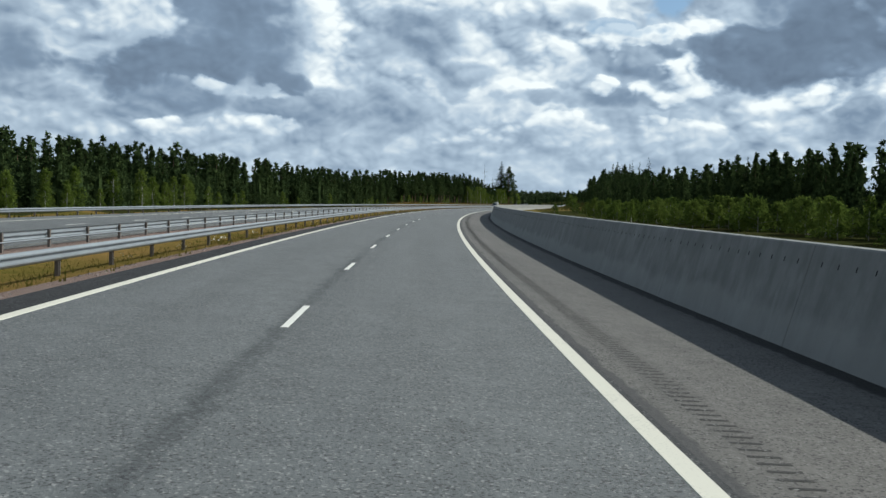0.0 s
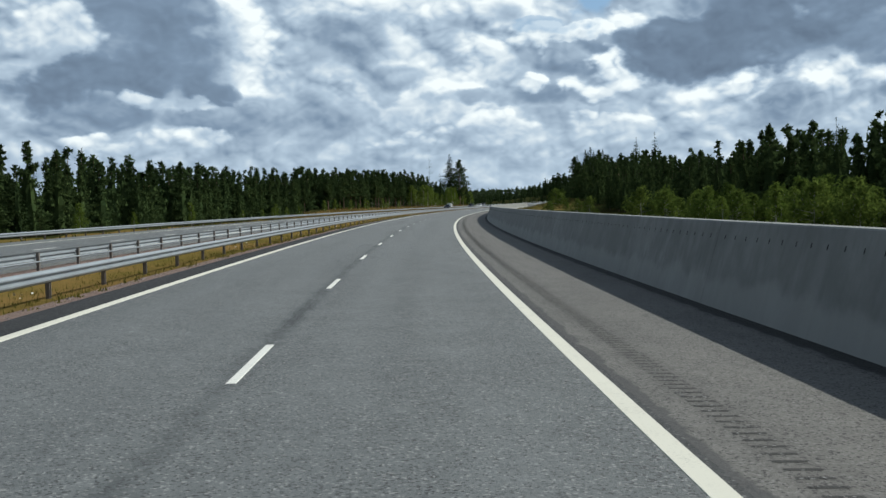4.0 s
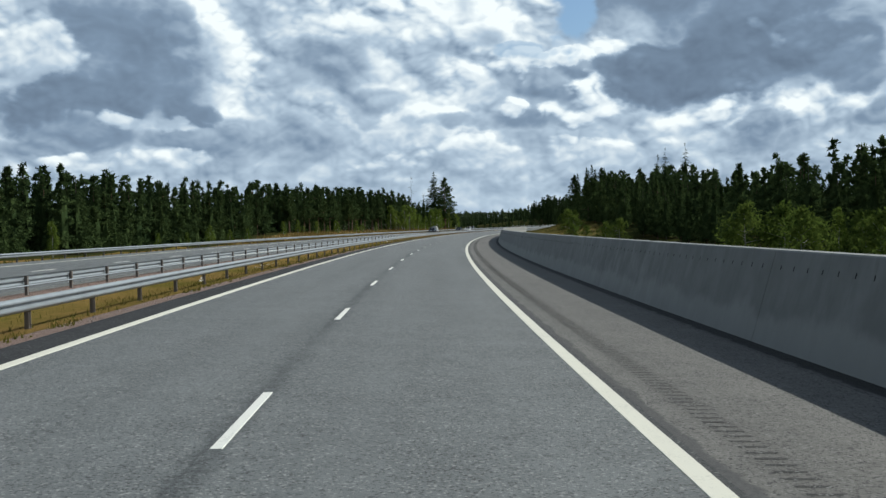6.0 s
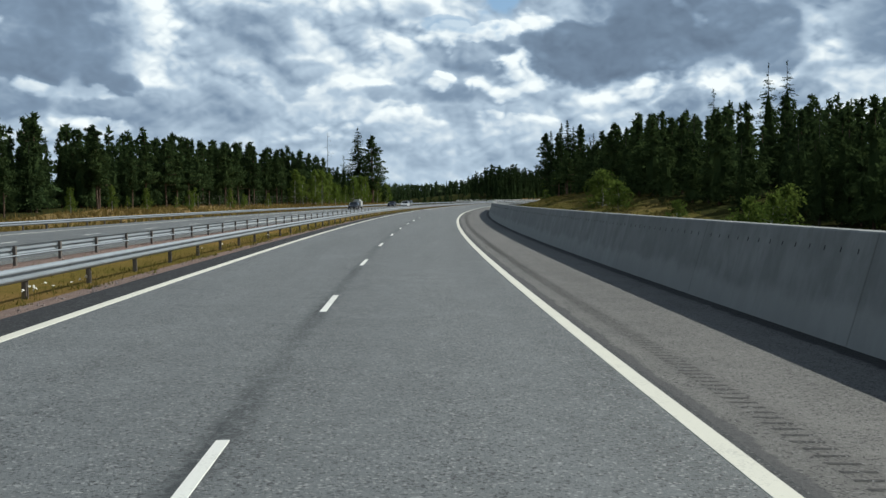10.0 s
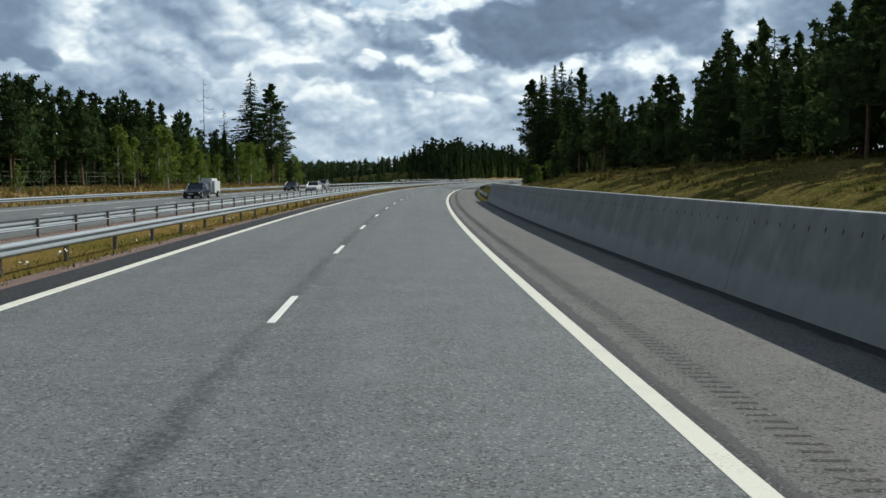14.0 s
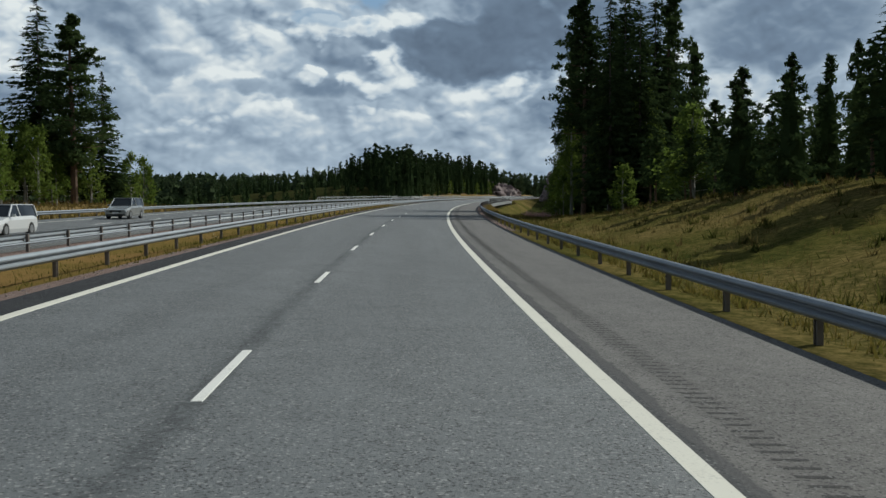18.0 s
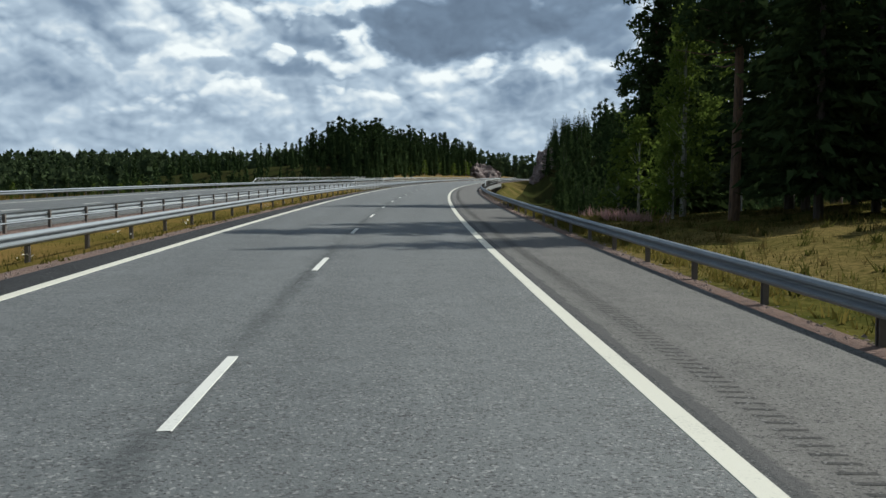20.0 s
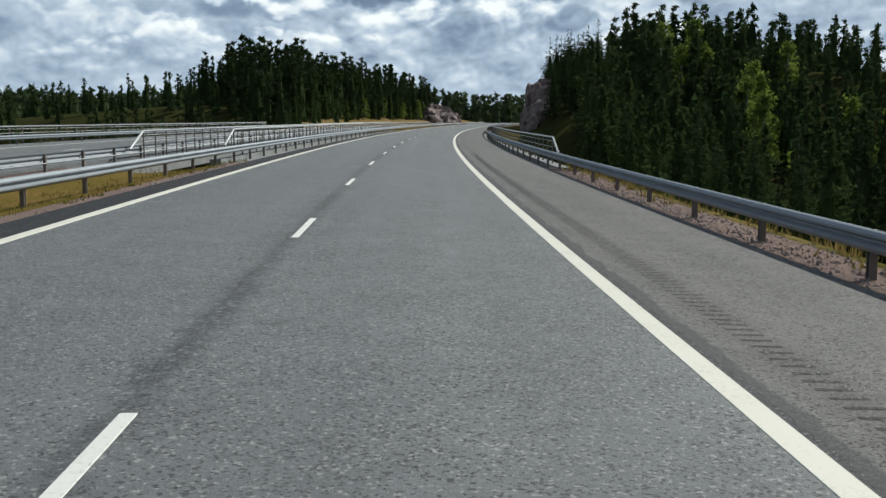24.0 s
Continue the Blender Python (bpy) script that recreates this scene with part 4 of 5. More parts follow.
for s, d in scatter(rng, 30, 470, 575, -46, -37, 3.0):
    plant(BIRCH[rng.integers(3)], s, d, rng.uniform(5.0, 9.0), rng, "young birches at the wood edge")

# wood on the inner side of the bend
behind = []
for s, u in scatter(rng, 215, 20, 528, 0, 7, 1.8):
    d, h = right_front(s) + u, right_height(s) * rng.uniform(0.72, 1.08)
    if u > 4.0:
        behind.append((s, d, h))
        continue
    t = (MID_PINE if s < 330 or rng.random() < 0.45 else OPEN_PINE)[rng.integers(4)] if rng.random() < 0.86 else MID_SPRUCE[rng.integers(3)]
    plant(t, s, d, h, rng, "wood edge on the rise", wide=1.0 if s < 330 else rng.uniform(1.1, 1.5))
woods("right_wood_edge", "close rows of dark pines on the rise", MID_PINE, behind, rng)
woods("right_woods", "dense dark spruce and pine wood on the rise", FAR_PINE + FAR_SPRUCE,
      [(s, right_front(s) + u, right_height(s) * rng.uniform(0.82, 1.08) + 0.04 * u) for s, u in scatter(rng, 430, 20, 530, 5, 24, 1.9)], rng)
for s, u in scatter(rng, 110, 30, 232, 2, 14, 2.4):
    d = right_front(s) - u
    plant(SHRUB[rng.integers(3)] if rng.random() < 0.65 else BIRCH[rng.integers(3)], s, d, rng.uniform(3.0, 4.8), rng, "thicket behind the wall")
for s, d, h in ((287, 19.5, 2.6), (302, 26, 3.0), (308, 29, 3.4), (322, 24, 2.0), (352, 21.5, 4.2), (357, 23.0, 3.6), (346, 22.5, 3.0)):
    plant(SHRUB[int(s) % 3], s, d, h, rng, label="single yellowish green shrub behind the wall")
for s, d, h in ((361, 44, 16), (373, 50, 17), (402, 46, 16)):
    plant(MID_SPRUCE[int(s) % 3], s, d, h, rng, label="spruce that rises above the wood")

# tall trees that stand alone
plant(FINE_SPRUCE[0], 551.6, -46, 25.5, rng, label="tall dark spruce beside the opposite carriageway", wide=1.3)
plant(TALL_PINE[0], 547.9, -40.4, 23, rng, label="tall broad pine beside the opposite carriageway", wide=1.55)
plant(FINE_SPRUCE[1], 556, -40, 17, rng, label="dark spruce beside the opposite carriageway")
plant(MID_SPRUCE[0], 528.5, -44.9, 15, rng, label="slender young spruce at the wood edge")
plant(FINE_SPRUCE[1], 541.6, 24.1, 26.5, rng, label="tall dark spruce on the bank above the road", wide=1.0)
plant(TALL_PINE[1], 532, 17.8, 22.5, rng, label="tall pine with open branches on the bank")
plant(TALL_PINE[0], 540.4, 28.2, 25, rng, label="tall pine with open branches on the bank")
plant(BIRCH[0], 505, 22.0, 6.6, rng, label="bright green round birch on the grassy bank", wide=1.5)
plant(BIRCH[1], 511, 18.0, 3.6, rng, label="small bright green birch on the grassy bank", wide=1.4)
for s, d, h in ((559.4, 21.1, 27), (566, 25.5, 28), (563, 36, 24), (552, 31, 22), (598, 33.2, 29), (535, 22.5, 25), (526, 19.5, 22), (571, 27, 30), (560.5, 20.3, 26), (564, 23.5, 28), (527, 22.5, 21), (537, 26, 24)):
    plant(FINE_SPRUCE[int(s) % 3] if int(d) % 4 else TALL_PINE[int(s) % 2], s, d, h, rng, "tall trees at the end of the bank", wide=0.85)
for s, d, h in ((541, 17.6, 12), (546.5, 22.6, 15), (529, 23.5, 12)):
    plant(TALL_BIRCH[int(s) % 2], s, d, h, rng, label="tall light green birch among dark spruces")
for s, d, h in ((539, 16.5, 4.5), (548, 18.5, 7.0), (553, 17.5, 7), (563, 18, 7), (570, 22, 8)):
    plant(BIRCH[int(s) % 3], s, d, h, rng, "birches below the tall trees")


def snag(name, label, s, d, h, thick, branches, seed):
    """A dead conifer: a bare stem with thin upswept branches."""
    g = np.random.default_rng(seed)
    e = empty(name, label, "dead tree", m=stand(s, d, float(ground_up(s, d)), g.uniform(0, 360)))
    v, f = tube([(0, 0, -0.5), (0.1, 0, h * 0.5), (0, 0, h)], [thick, thick * 0.7, 0.03])
    part_mesh("stem", mesh_from("stem", v, f, M_DEADWOOD), e)
    for i in range(branches):
        t = 0.36 + 0.62 * (i + g.random()) / branches
        a, L = g.uniform(0, 2 * np.pi), 5.6 * (1 - t) ** 0.8 * g.uniform(0.7, 1.1) + 0.25
        o = np.array([math.cos(a), math.sin(a), 0])
        p = np.array([0, 0, h * t])
        v, f = tube([p, p + o * L * 0.35 + (0, 0, -0.22 * L), p + o * L * 0.7 + (0, 0, -0.28 * L), p + o * L + (0, 0, -0.08 * L)], [0.05, 0.045, 0.04, 0.025], 4)
        part_mesh("branch", mesh_from("branch", v, f, M_DEADWOOD), e)


snag("dead_spruce", "tall bare dead spruce with thin branches", 622, 31, 28.5, 0.24, 150, 4)
snag("dead_spruce", "slim bare dead spruce with few branches", 640, 44, 21, 0.14, 50, 5)
snag("dead_pine", "bare pale dead stem rising above the wood", 543.9, -54.3, 23, 0.13, 12, 6)

# far woods round the valley
def valley_height(s, d):
    return float(np.interp(s, [580, 640, 700, 760, 890], [0.62, 0.68, 0.84, 1.12, 1.28]) * np.interp(d, [45, 85], [1.0, 0.62]))


for s, d in scatter(rng, 90, 598, 770, 22, 40, 2.6):
    t = MID_SPRUCE[rng.integers(3)] if rng.random() < 0.7 else MID_PINE[rng.integers(4)]
    plant(t, s, d, valley_height(s, d) * rng.uniform(10, 16), rng, "spruces in the valley")
woods("valley_woods", "dark wood filling the valley beside the bridge", FAR_SPRUCE + FAR_PINE,
      [(s, d, valley_height(s, d) * rng.uniform(11, 16)) for s, d in scatter(rng, 460, 578, 890, 34, 95, 2.5)], rng)
HILL = [(s, d) for s, d in scatter(rng, 560, 790, 1000, -110, -38, 2.5) if s > 790 + (-d - 38) * 1.3]
woods("hill_woods", "dark spruce wood on the hill beyond the bridges", FAR_SPRUCE, [(s, d, rng.uniform(0.8, 1.15) * float(np.interp(-d, [38, 50, 60, 75, 100, 128], [15, 18.5, 16.5, 12.5, 9.0, 7]))) for s, d in HILL], rng)
woods("distant_woods", "distant dark forest on the horizon, haze put into its needle colour", VERY_FAR,
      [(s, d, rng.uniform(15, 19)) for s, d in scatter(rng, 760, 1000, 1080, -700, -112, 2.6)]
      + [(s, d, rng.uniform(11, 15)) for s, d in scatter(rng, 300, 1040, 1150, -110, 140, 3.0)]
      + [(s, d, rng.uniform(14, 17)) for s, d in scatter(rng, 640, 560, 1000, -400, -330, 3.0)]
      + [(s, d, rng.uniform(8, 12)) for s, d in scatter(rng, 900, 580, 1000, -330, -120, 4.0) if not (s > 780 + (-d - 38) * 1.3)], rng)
woods("low_woods", "dark wood in the valley beyond the far railing", FAR_PINE + FAR_SPRUCE,
      [(s, d, rng.uniform(7.5, 10.5)) for s, d in scatter(rng, 430, 580, 1000, -190, -46, 3.0) if not (s > 780 + (-d - 38) * 1.3)]
      + [(s, d, rng.uniform(4.0, 7.5)) for s, d in scatter(rng, 210, 596, 840, -62, -32, 2.4)], rng)
for s, d in scatter(rng, 44, 797, 900, 19, 32, 2.6):
    plant(MID_SPRUCE[rng.integers(3)], s, d, rng.uniform(13, 18), rng, "spruces above the rock cut")
for s, d in scatter(rng, 11, 700, 790, 40, 64, 4.0):
    plant(BIRCH[rng.integers(3)], s, d, rng.uniform(11, 15), rng, "birches in the valley")
for s, d in scatter(rng, 14, 850, 990, -44, -37, 4.0):
    plant(BIRCH[rng.integers(3)], s, d, rng.uniform(3, 8), rng, "birches at the foot of the hill")


# ---- rock ----
def rock(name, label, s, d, size, seed, cat="rock", sink=0.15):
    bm = bmesh.new()
    bmesh.ops.create_icosphere(bm, subdivisions=4, radius=1.0)
    for v in bm.verts:
        p = v.co.copy()
        q = Vector((p.x * size[0], p.y * size[1], p.z * size[2])) * 0.25 + Vector((seed, 0, 0))
        c = noise.cell(q * 1.3) * 0.20 + noise.noise(q * 0.8) * 0.35 + noise.noise(q * 3.0) * 0.12
        v.co = p * (1.0 + c)
        v.co.z = max(v.co.z, -0.5)
    e = empty(name, label, cat, m=stand(s, d, float(ground_up(s, d)) - sink * size[2]))
    part("rock_face", bm, M_ROCK, e, m=Matrix.Diagonal((*size, 1)))


for i, (s, d, a, b, c) in enumerate(((978, -34, 7, 8, 5), (986, -40, 9, 9, 7), (996, -36, 8, 9, 6), (1000, -48, 10, 10, 7), (1006, -40, 9, 9, 5))):
    rock("rock_outcrop", "pink granite outcrop blasted beside the road", s, d, (a, b, c), 1.0 + 4 * i)
for i, (s, d, a, b, c) in enumerate(((798, 18.0, 4, 8, 5.5), (810, 18.5, 4.5, 9, 8), (826, 18, 4.5, 10, 10), (843, 18.5, 4.5, 10, 10), (860, 18.5, 4.5, 10, 9), (880, 19, 5, 12, 8))):
    rock("rock_cut", "steep dark pink granite rock cut beside the road", s, d, (a, b, c), 11.0 + 3 * i)
for s, d, h in ((782, 20, 13), (786, 22.5, 14), (779, 24, 14), (792, 22, 9), (797, 24, 11), (803, 26, 14), (790, 27, 10), (808, 24.5, 15)):
    plant(MID_SPRUCE[int(s) % 3], s, d, h, rng, "spruces above the rock cut")

# ---- bridges ----
B0, B1 = 630.0, 736.0


def parapet(d, deck, top, s0, s1):
    """Steel bridge railing: posts, a wide top rail, thin bars, slanted ends."""
    e = empty("bridge_parapet", "grey steel bridge railing with upright posts", "railing", "bridge railings")
    r = 0.045
    ring = [(0, r), (r, 0), (0, -r), (-r, 0)]
    swept("top_rail", s0 + 2.2, s1, 4.0, [(d + 1.6 * x, top + z) for x, z in ring], M_PARAPET, e, True, "broad grey steel top rail")
    for z in (0.35, 0.62, 0.85):
        swept("bar", s0 + 2.2, s1, 4.0, [(d + 0.4 * x, deck + (top - deck) * z + 0.4 * y) for x, y in ring], M_PARAPET, e, True)
    a, b = at(s0, d, deck + 0.55), at(s0 + 2.25, d, top)
    v, f = tube([a, b], [0.055, 0.055], 6)
    part_mesh("end_bar", mesh_from("end_bar", v, f, M_PARAPET), e, "slanted steel end bar")
    bm = bmesh.new()
    box_bm(bm, (-0.03, -0.03, 0), (0.03, 0.03, top - deck))
    box_bm(bm, (-0.08, -0.08, -0.02), (0.08, 0.08, 0.02))
    pm = bpy.data.meshes.new("post")
    bm.to_mesh(pm)
    bm.free()
    pm.materials.append(M_POST)
    for s in np.arange(s0 + 2.25, s1, 2.0):
        part_mesh("post", pm, e, m=stand(s, d, deck))


DECKS = ((-7.35, 8.75, 0.12, -0.34), (-27.2, -11.3, 0.24, -0.05))
for lo, hi, zl, zr in DECKS:
    deck = swept("bridge_deck", B0 - 2, B1 + 2, 4.0, [(lo, zl - 0.02), (lo + 0.5, zl - 0.02), (lo + 0.5, zl - 0.28), (hi - 0.5, zr - 0.28), (hi - 0.5, zr - 0.02), (hi, zr - 0.02), (hi, zr - 0.75),
                                                      (hi - 2.2, zr - 1.0), (hi - 3.2, zr - 2.3), (lo + 3.2, zr - 2.3), (lo + 2.2, zl - 1.0), (lo, zl - 0.75)], M_CONCRETE, closed=True)
    tagged(deck, "concrete bridge deck over the valley", "bridge", kind="structure")
    bm = bmesh.new()
    box_bm(bm, (lo + 1.5, -0.6, -14), (hi - 1.5, 0.6, zr - 2.25))
    for s in (B0 + 34, B0 + 70):
        b2 = bm.copy()
        part("bridge_pier", b2, M_CONCRETE, deck, m=stand(s, 0, 0))
    bm.free()
    bm = bmesh.new()
    box_bm(bm, (lo, -1.0, -14), (hi, 0.0, zr - 0.3))
    for s in (B0 - 1.5, B1 + 2.5):
        b2 = bm.copy()
        part("abutment", b2, M_CONCRETE, deck, m=stand(s, 0, 0))
    bm.free()
parapet(-7.1, 0.10, 1.38, B0, B1)
parapet(-11.5, -0.05, 1.32, B0, B1)
parapet(-26.95, 0.22, 1.45, B0, B1)
parapet(8.5, -0.36, 0.92, B0, B1)


# ---- cars on the opposite carriageway ----
def car_paint(name, colour, metallic=0.3):
    m, k, b, _ = material(name)
    k.put(b.inputs["Base Color"], (*colour, 1))
    k.put(b.inputs["Metallic"], metallic)
    k.put(b.inputs["Roughness"], 0.25)
    k.put(b.inputs["Coat Weight"], 0.15)
    k.put(b.inputs["Specular IOR Level"], 0.35)
    return m


def plain(name, colour, rough=0.6, metallic=0.0):
    m, k, b, _ = material(name)
    k.put(b.inputs["Base Color"], (*colour, 1))
    k.put(b.inputs["Roughness"], rough)
    k.put(b.inputs["Metallic"], metallic)
    return m


M_CARGLASS = plain("car_glass", (0.012, 0.014, 0.016), 0.06)
M_RUBBER = plain("tyre_rubber", (0.012, 0.012, 0.012), 0.85)
M_RIM = plain("alloy_rim", (0.45, 0.46, 0.47), 0.35, 0.8)
M_LAMP = plain("headlamp_lens", (0.75, 0.77, 0.80), 0.15, 0.2)
M_TRIM = plain("black_trim", (0.02, 0.02, 0.02), 0.6)
M_PLATE = plain("number_plate", (0.7, 0.7, 0.68), 0.5)
M_DARKCAR = car_paint("black_car_paint", (0.006, 0.007, 0.012), 0.0)
M_WHITECAR = car_paint("white_car_paint", (0.62, 0.63, 0.63), 0.1)
M_SILVERCAR = car_paint("silver_car_paint", (0.42, 0.43, 0.42), 0.6)


def loft(stations):
    """Skin over rings of equal length."""
    m = len(stations[0])
    v = [p for ring in stations for p in ring]
    f = []
    for i in range(len(stations) - 1):
        for j in range(m):
            a, b = i * m + j, i * m + (j + 1) % m
            f.append((a, b, b + m, a + m))
    f += [tuple(range(m))[::-1], tuple((len(stations) - 1) * m + j for j in range(m))]
    return v, f


def car(name, label, paint, s, d, length=4.4, width=1.8, height=1.46, van=False, estate=False):
    """A car that faces the camera (local -y is its nose)."""
    e = empty(name, label, "van" if van else "car", m=stand(s, d, oz(d) + 0.009))
    L, w = length, width / 2
    belt = 0.62 * height if not van else 0.55 * height
    nose = 0.48 * height if not van else 0.50 * height

    def ring(y, hw, z0, z1):
        return [(-hw * 0.93, y, z0), (hw * 0.93, y, z0), (hw, y, z0 + 0.18), (hw, y, z1 - 0.16), (hw * 0.93, y, z1), (-hw * 0.93, y, z1), (-hw, y, z1 - 0.16), (-hw, y, z0 + 0.18)]

    rows = [ring(-0.5 * L, w * 0.82, 0.30, nose - 0.08), ring(-0.46 * L, w * 0.94, 0.2, nose), ring(-0.36 * L, w, 0.18, nose + 0.07), ring(-0.22 * L, w, 0.18, belt),
            ring(0.1 * L, w, 0.18, belt + 0.02), ring(0.38 * L, w, 0.18, belt + 0.03), ring(0.48 * L, w * 0.95, 0.22, belt), ring(0.5 * L, w * 0.88, 0.32, belt - 0.06)]
    v, f = loft(rows)
    body = part_mesh("body", mesh_from("body", v, f, paint, smooth_shade=False), e)
    front, back = (-0.33 if van else -0.22) * L, (0.49 if (van or estate) else 0.42) * L
    r0, r1 = (front + 0.5 if van else front + 0.16 * L), (0.48 if (van or estate) else 0.24) * L
    cab = [ring2 for ring2 in (
        [(-w * 0.92, front, belt - 0.02), (w * 0.92, front, belt - 0.02), (w * 0.92, front + 0.01, belt), (-w * 0.92, front + 0.01, belt)],
        [(-w * 0.93, r0, belt - 0.02), (w * 0.93, r0, belt - 0.02), (w * 0.76, r0, height - 0.03), (-w * 0.76, r0, height - 0.03)],
        [(-w * 0.93, 0.5 * (r0 + r1), belt - 0.02), (w * 0.93, 0.5 * (r0 + r1), belt - 0.02), (w * 0.76, 0.5 * (r0 + r1), height), (-w * 0.76, 0.5 * (r0 + r1), height)],
        [(-w * 0.93, r1, belt - 0.02), (w * 0.93, r1, belt - 0.02), (w * 0.74, r1, height - 0.05), (-w * 0.74, r1, height - 0.05)],
        [(-w * 0.9, back, belt - 0.02), (w * 0.9, back, belt - 0.02), (w * 0.88, back + 0.01, belt + 0.05), (-w * 0.88, back + 0.01, belt + 0.05)])]
    v, f = loft(cab)
    part_mesh("cabin_glass", mesh_from("cabin_glass", v, f, M_CARGLASS), e, "dark tinted windows")
    if van:
        v, f = loft([ring(r0 + 0.7, w * 0.99, belt - 0.1, height + 0.01), ring(0.495 * L, w * 0.97, belt - 0.1, height)])
        part_mesh("cargo_body", mesh_from("cargo_body", v, f, paint), e)
    bm = bmesh.new()
    box_bm(bm, (-w * 0.75, r0 - 0.02, height - 0.035), (w * 0.75, r1 + 0.02, height + 0.025))
    bmesh.ops.bevel(bm, geom=bm.edges[:], offset=0.02, segments=1, affect="EDGES")
    part("roof", bm, paint, e)
    for x in (-1, 1):
        for y0, z0, y1, z1 in ((front + 0.02, belt, r0, height), (0.06 * L, belt, 0.04 * L, height), (back - 0.05, belt, r1, height - 0.04)):
            v, f = tube([(x * w * 0.925, y0, z0), (x * w * 0.765, y1, z1)], [0.045, 0.04], 5)
            part_mesh("pillar", mesh_from("pillar", v, f, paint), e)
        for y in (-0.31 * L, 0.30 * L):
            v, f = tube([(x * (w - 0.2), y, 0.32), (x * (w + 0.01), y, 0.32)], [0.32, 0.32], 20)
            f.append(tuple(range(20))[::-1])
            wheel = part_mesh("wheel", mesh_from("wheel", v, f, M_RUBBER), e, "black tyre with alloy rim")
            v, f = tube([(x * (w - 0.05), y, 0.32), (x * (w + 0.018), y, 0.32)], [0.21, 0.19], 14)
            part_mesh("rim", mesh_from("rim", v, f, M_RIM), wheel)
        bm = bmesh.new()
        box_bm(bm, (x * w * 0.78 - 0.17, -0.5 * L + 0.02, nose - 0.24), (x * w * 0.78 + 0.12, -0.44 * L, nose - 0.09))
        bmesh.ops.bevel(bm, geom=bm.edges[:], offset=0.03, segments=2, affect="EDGES")
        part("headlamp", bm, M_LAMP, e, "clear headlamp")
        bm = bmesh.new()
        box_bm(bm, (x * (w + 0.09) - 0.09, front + 0.18, belt), (x * (w + 0.09) + 0.09, front + 0.28, belt + 0.13))
        bmesh.ops.bevel(bm, geom=bm.edges[:], offset=0.02, segments=1, affect="EDGES")
        part("mirror", bm, paint, e)
    bm = bmesh.new()
    box_bm(bm, (-w * 0.5, -0.5 * L - 0.012, nose - 0.26), (w * 0.5, -0.49 * L, nose - 0.12))
    part("grille", bm, M_TRIM, e, "black radiator grille")
    bm = bmesh.new()
    box_bm(bm, (-w * 0.8, -0.5 * L - 0.015, 0.26), (w * 0.8, -0.47 * L, 0.36))
    part("bumper_intake", bm, M_TRIM, e)
    bm = bmesh.new()
    box_bm(bm, (-0.26, -0.5 * L - 0.025, 0.42), (0.26, -0.49 * L, 0.53))
    part("number_plate", bm, M_PLATE, e, "pale blank plate")


car("car", "black car driving towards the bend", M_DARKCAR, 431, -21.0, 4.5, 1.82, 1.5, estate=True)


def trailer(s, d):
    """A small box trailer: rounded body, two wheels, a drawbar."""
    e = empty("box_trailer", "small white box trailer behind the black car", "trailer", m=stand(s, d, oz(d) + 0.009))
    bm = bmesh.new()
    box_bm(bm, (-0.85, -1.45, 0.45), (0.85, 1.45, 2.0))
    bmesh.ops.bevel(bm, geom=[g for g in bm.edges if max(v.co.z for v in g.verts) > 1.9], offset=0.3, segments=4, affect="EDGES")
    body = part("body", bm, M_WHITECAR, e, "white box body with rounded roof")
    bm = bmesh.new()
    box_bm(bm, (-0.87, -1.47, 0.40), (0.87, 1.47, 0.50))
    part("chassis", bm, M_TRIM, e)
    v, f = tube([(0, -2.6, 0.45), (0, -1.3, 0.45)], [0.04, 0.05], 6)
    part_mesh("drawbar", mesh_from("drawbar", v, f, M_TRIM), e)
    for x in (-1, 1):
        v, f = tube([(x * 0.72, 0.1, 0.31), (x * 0.93, 0.1, 0.31)], [0.31, 0.31], 18)
        f.append(tuple(range(18))[::-1])
        wheel = part_mesh("wheel", mesh_from("wheel", v, f, M_RUBBER), e)
        v, f = tube([(x * 0.90, 0.1, 0.31), (x * 0.945, 0.1, 0.31)], [0.19, 0.17], 12)
        part_mesh("rim", mesh_from("rim", v, f, M_RIM), wheel)
        bm = bmesh.new()
        box_bm(bm, (x * 0.84 - 0.1, -0.36, 0.62), (x * 0.84 + 0.1, 0.56, 0.68))
        part("mudguard", bm, M_TRIM, e)


trailer(436.1, -21.05)
car("car", "dark blue saloon beside a white car", M_DARKCAR, 483.5, -21.3, 4.6, 1.82, 1.46)
car("car", "white estate car overtaking the dark saloon", M_WHITECAR, 480.0, -17.2, 4.6, 1.82, 1.47, estate=True)
car("car", "silver estate car near the tall spruces", M_SILVERCAR, 510.5, -21.3, 4.4, 1.8, 1.6, estate=True)

# ---- wildlife fence at the wood edge ----
fence = empty("wildlife_fence", "thin wooden fence posts with wires at the wood edge", "fence")
v, f = tube([(0, 0, -0.3), (0, 0, 2.3)], [0.055, 0.05], 6)
pm = mesh_from("post", v, f, M_DEADWOOD)
for s in np.arange(392, 548, 6.0):
    d = -40.5
    part_mesh("post", pm, fence, m=stand(s, d, float(ground_up(s, d))))
v, f = tube([(0, 0, -0.05), (2.2, 0.2, 1.7)], [0.05, 0.04], 6)
part_mesh("brace", mesh_from("brace", v, f, M_DEADWOOD), fence, "slanting brace", m=stand(434, -40.4, float(ground_up(434, -40.4)), 90))
for z in (0.5, 1.1, 1.7, 2.2):
    zz = float(ground_up(470, -40.5)) + z
    swept("wire", 392, 548, 6.0, [(-40.5, zz + 0.004), (-40.4965, zz - 0.003), (-40.5035, zz - 0.003)], M_POST, fence, True)


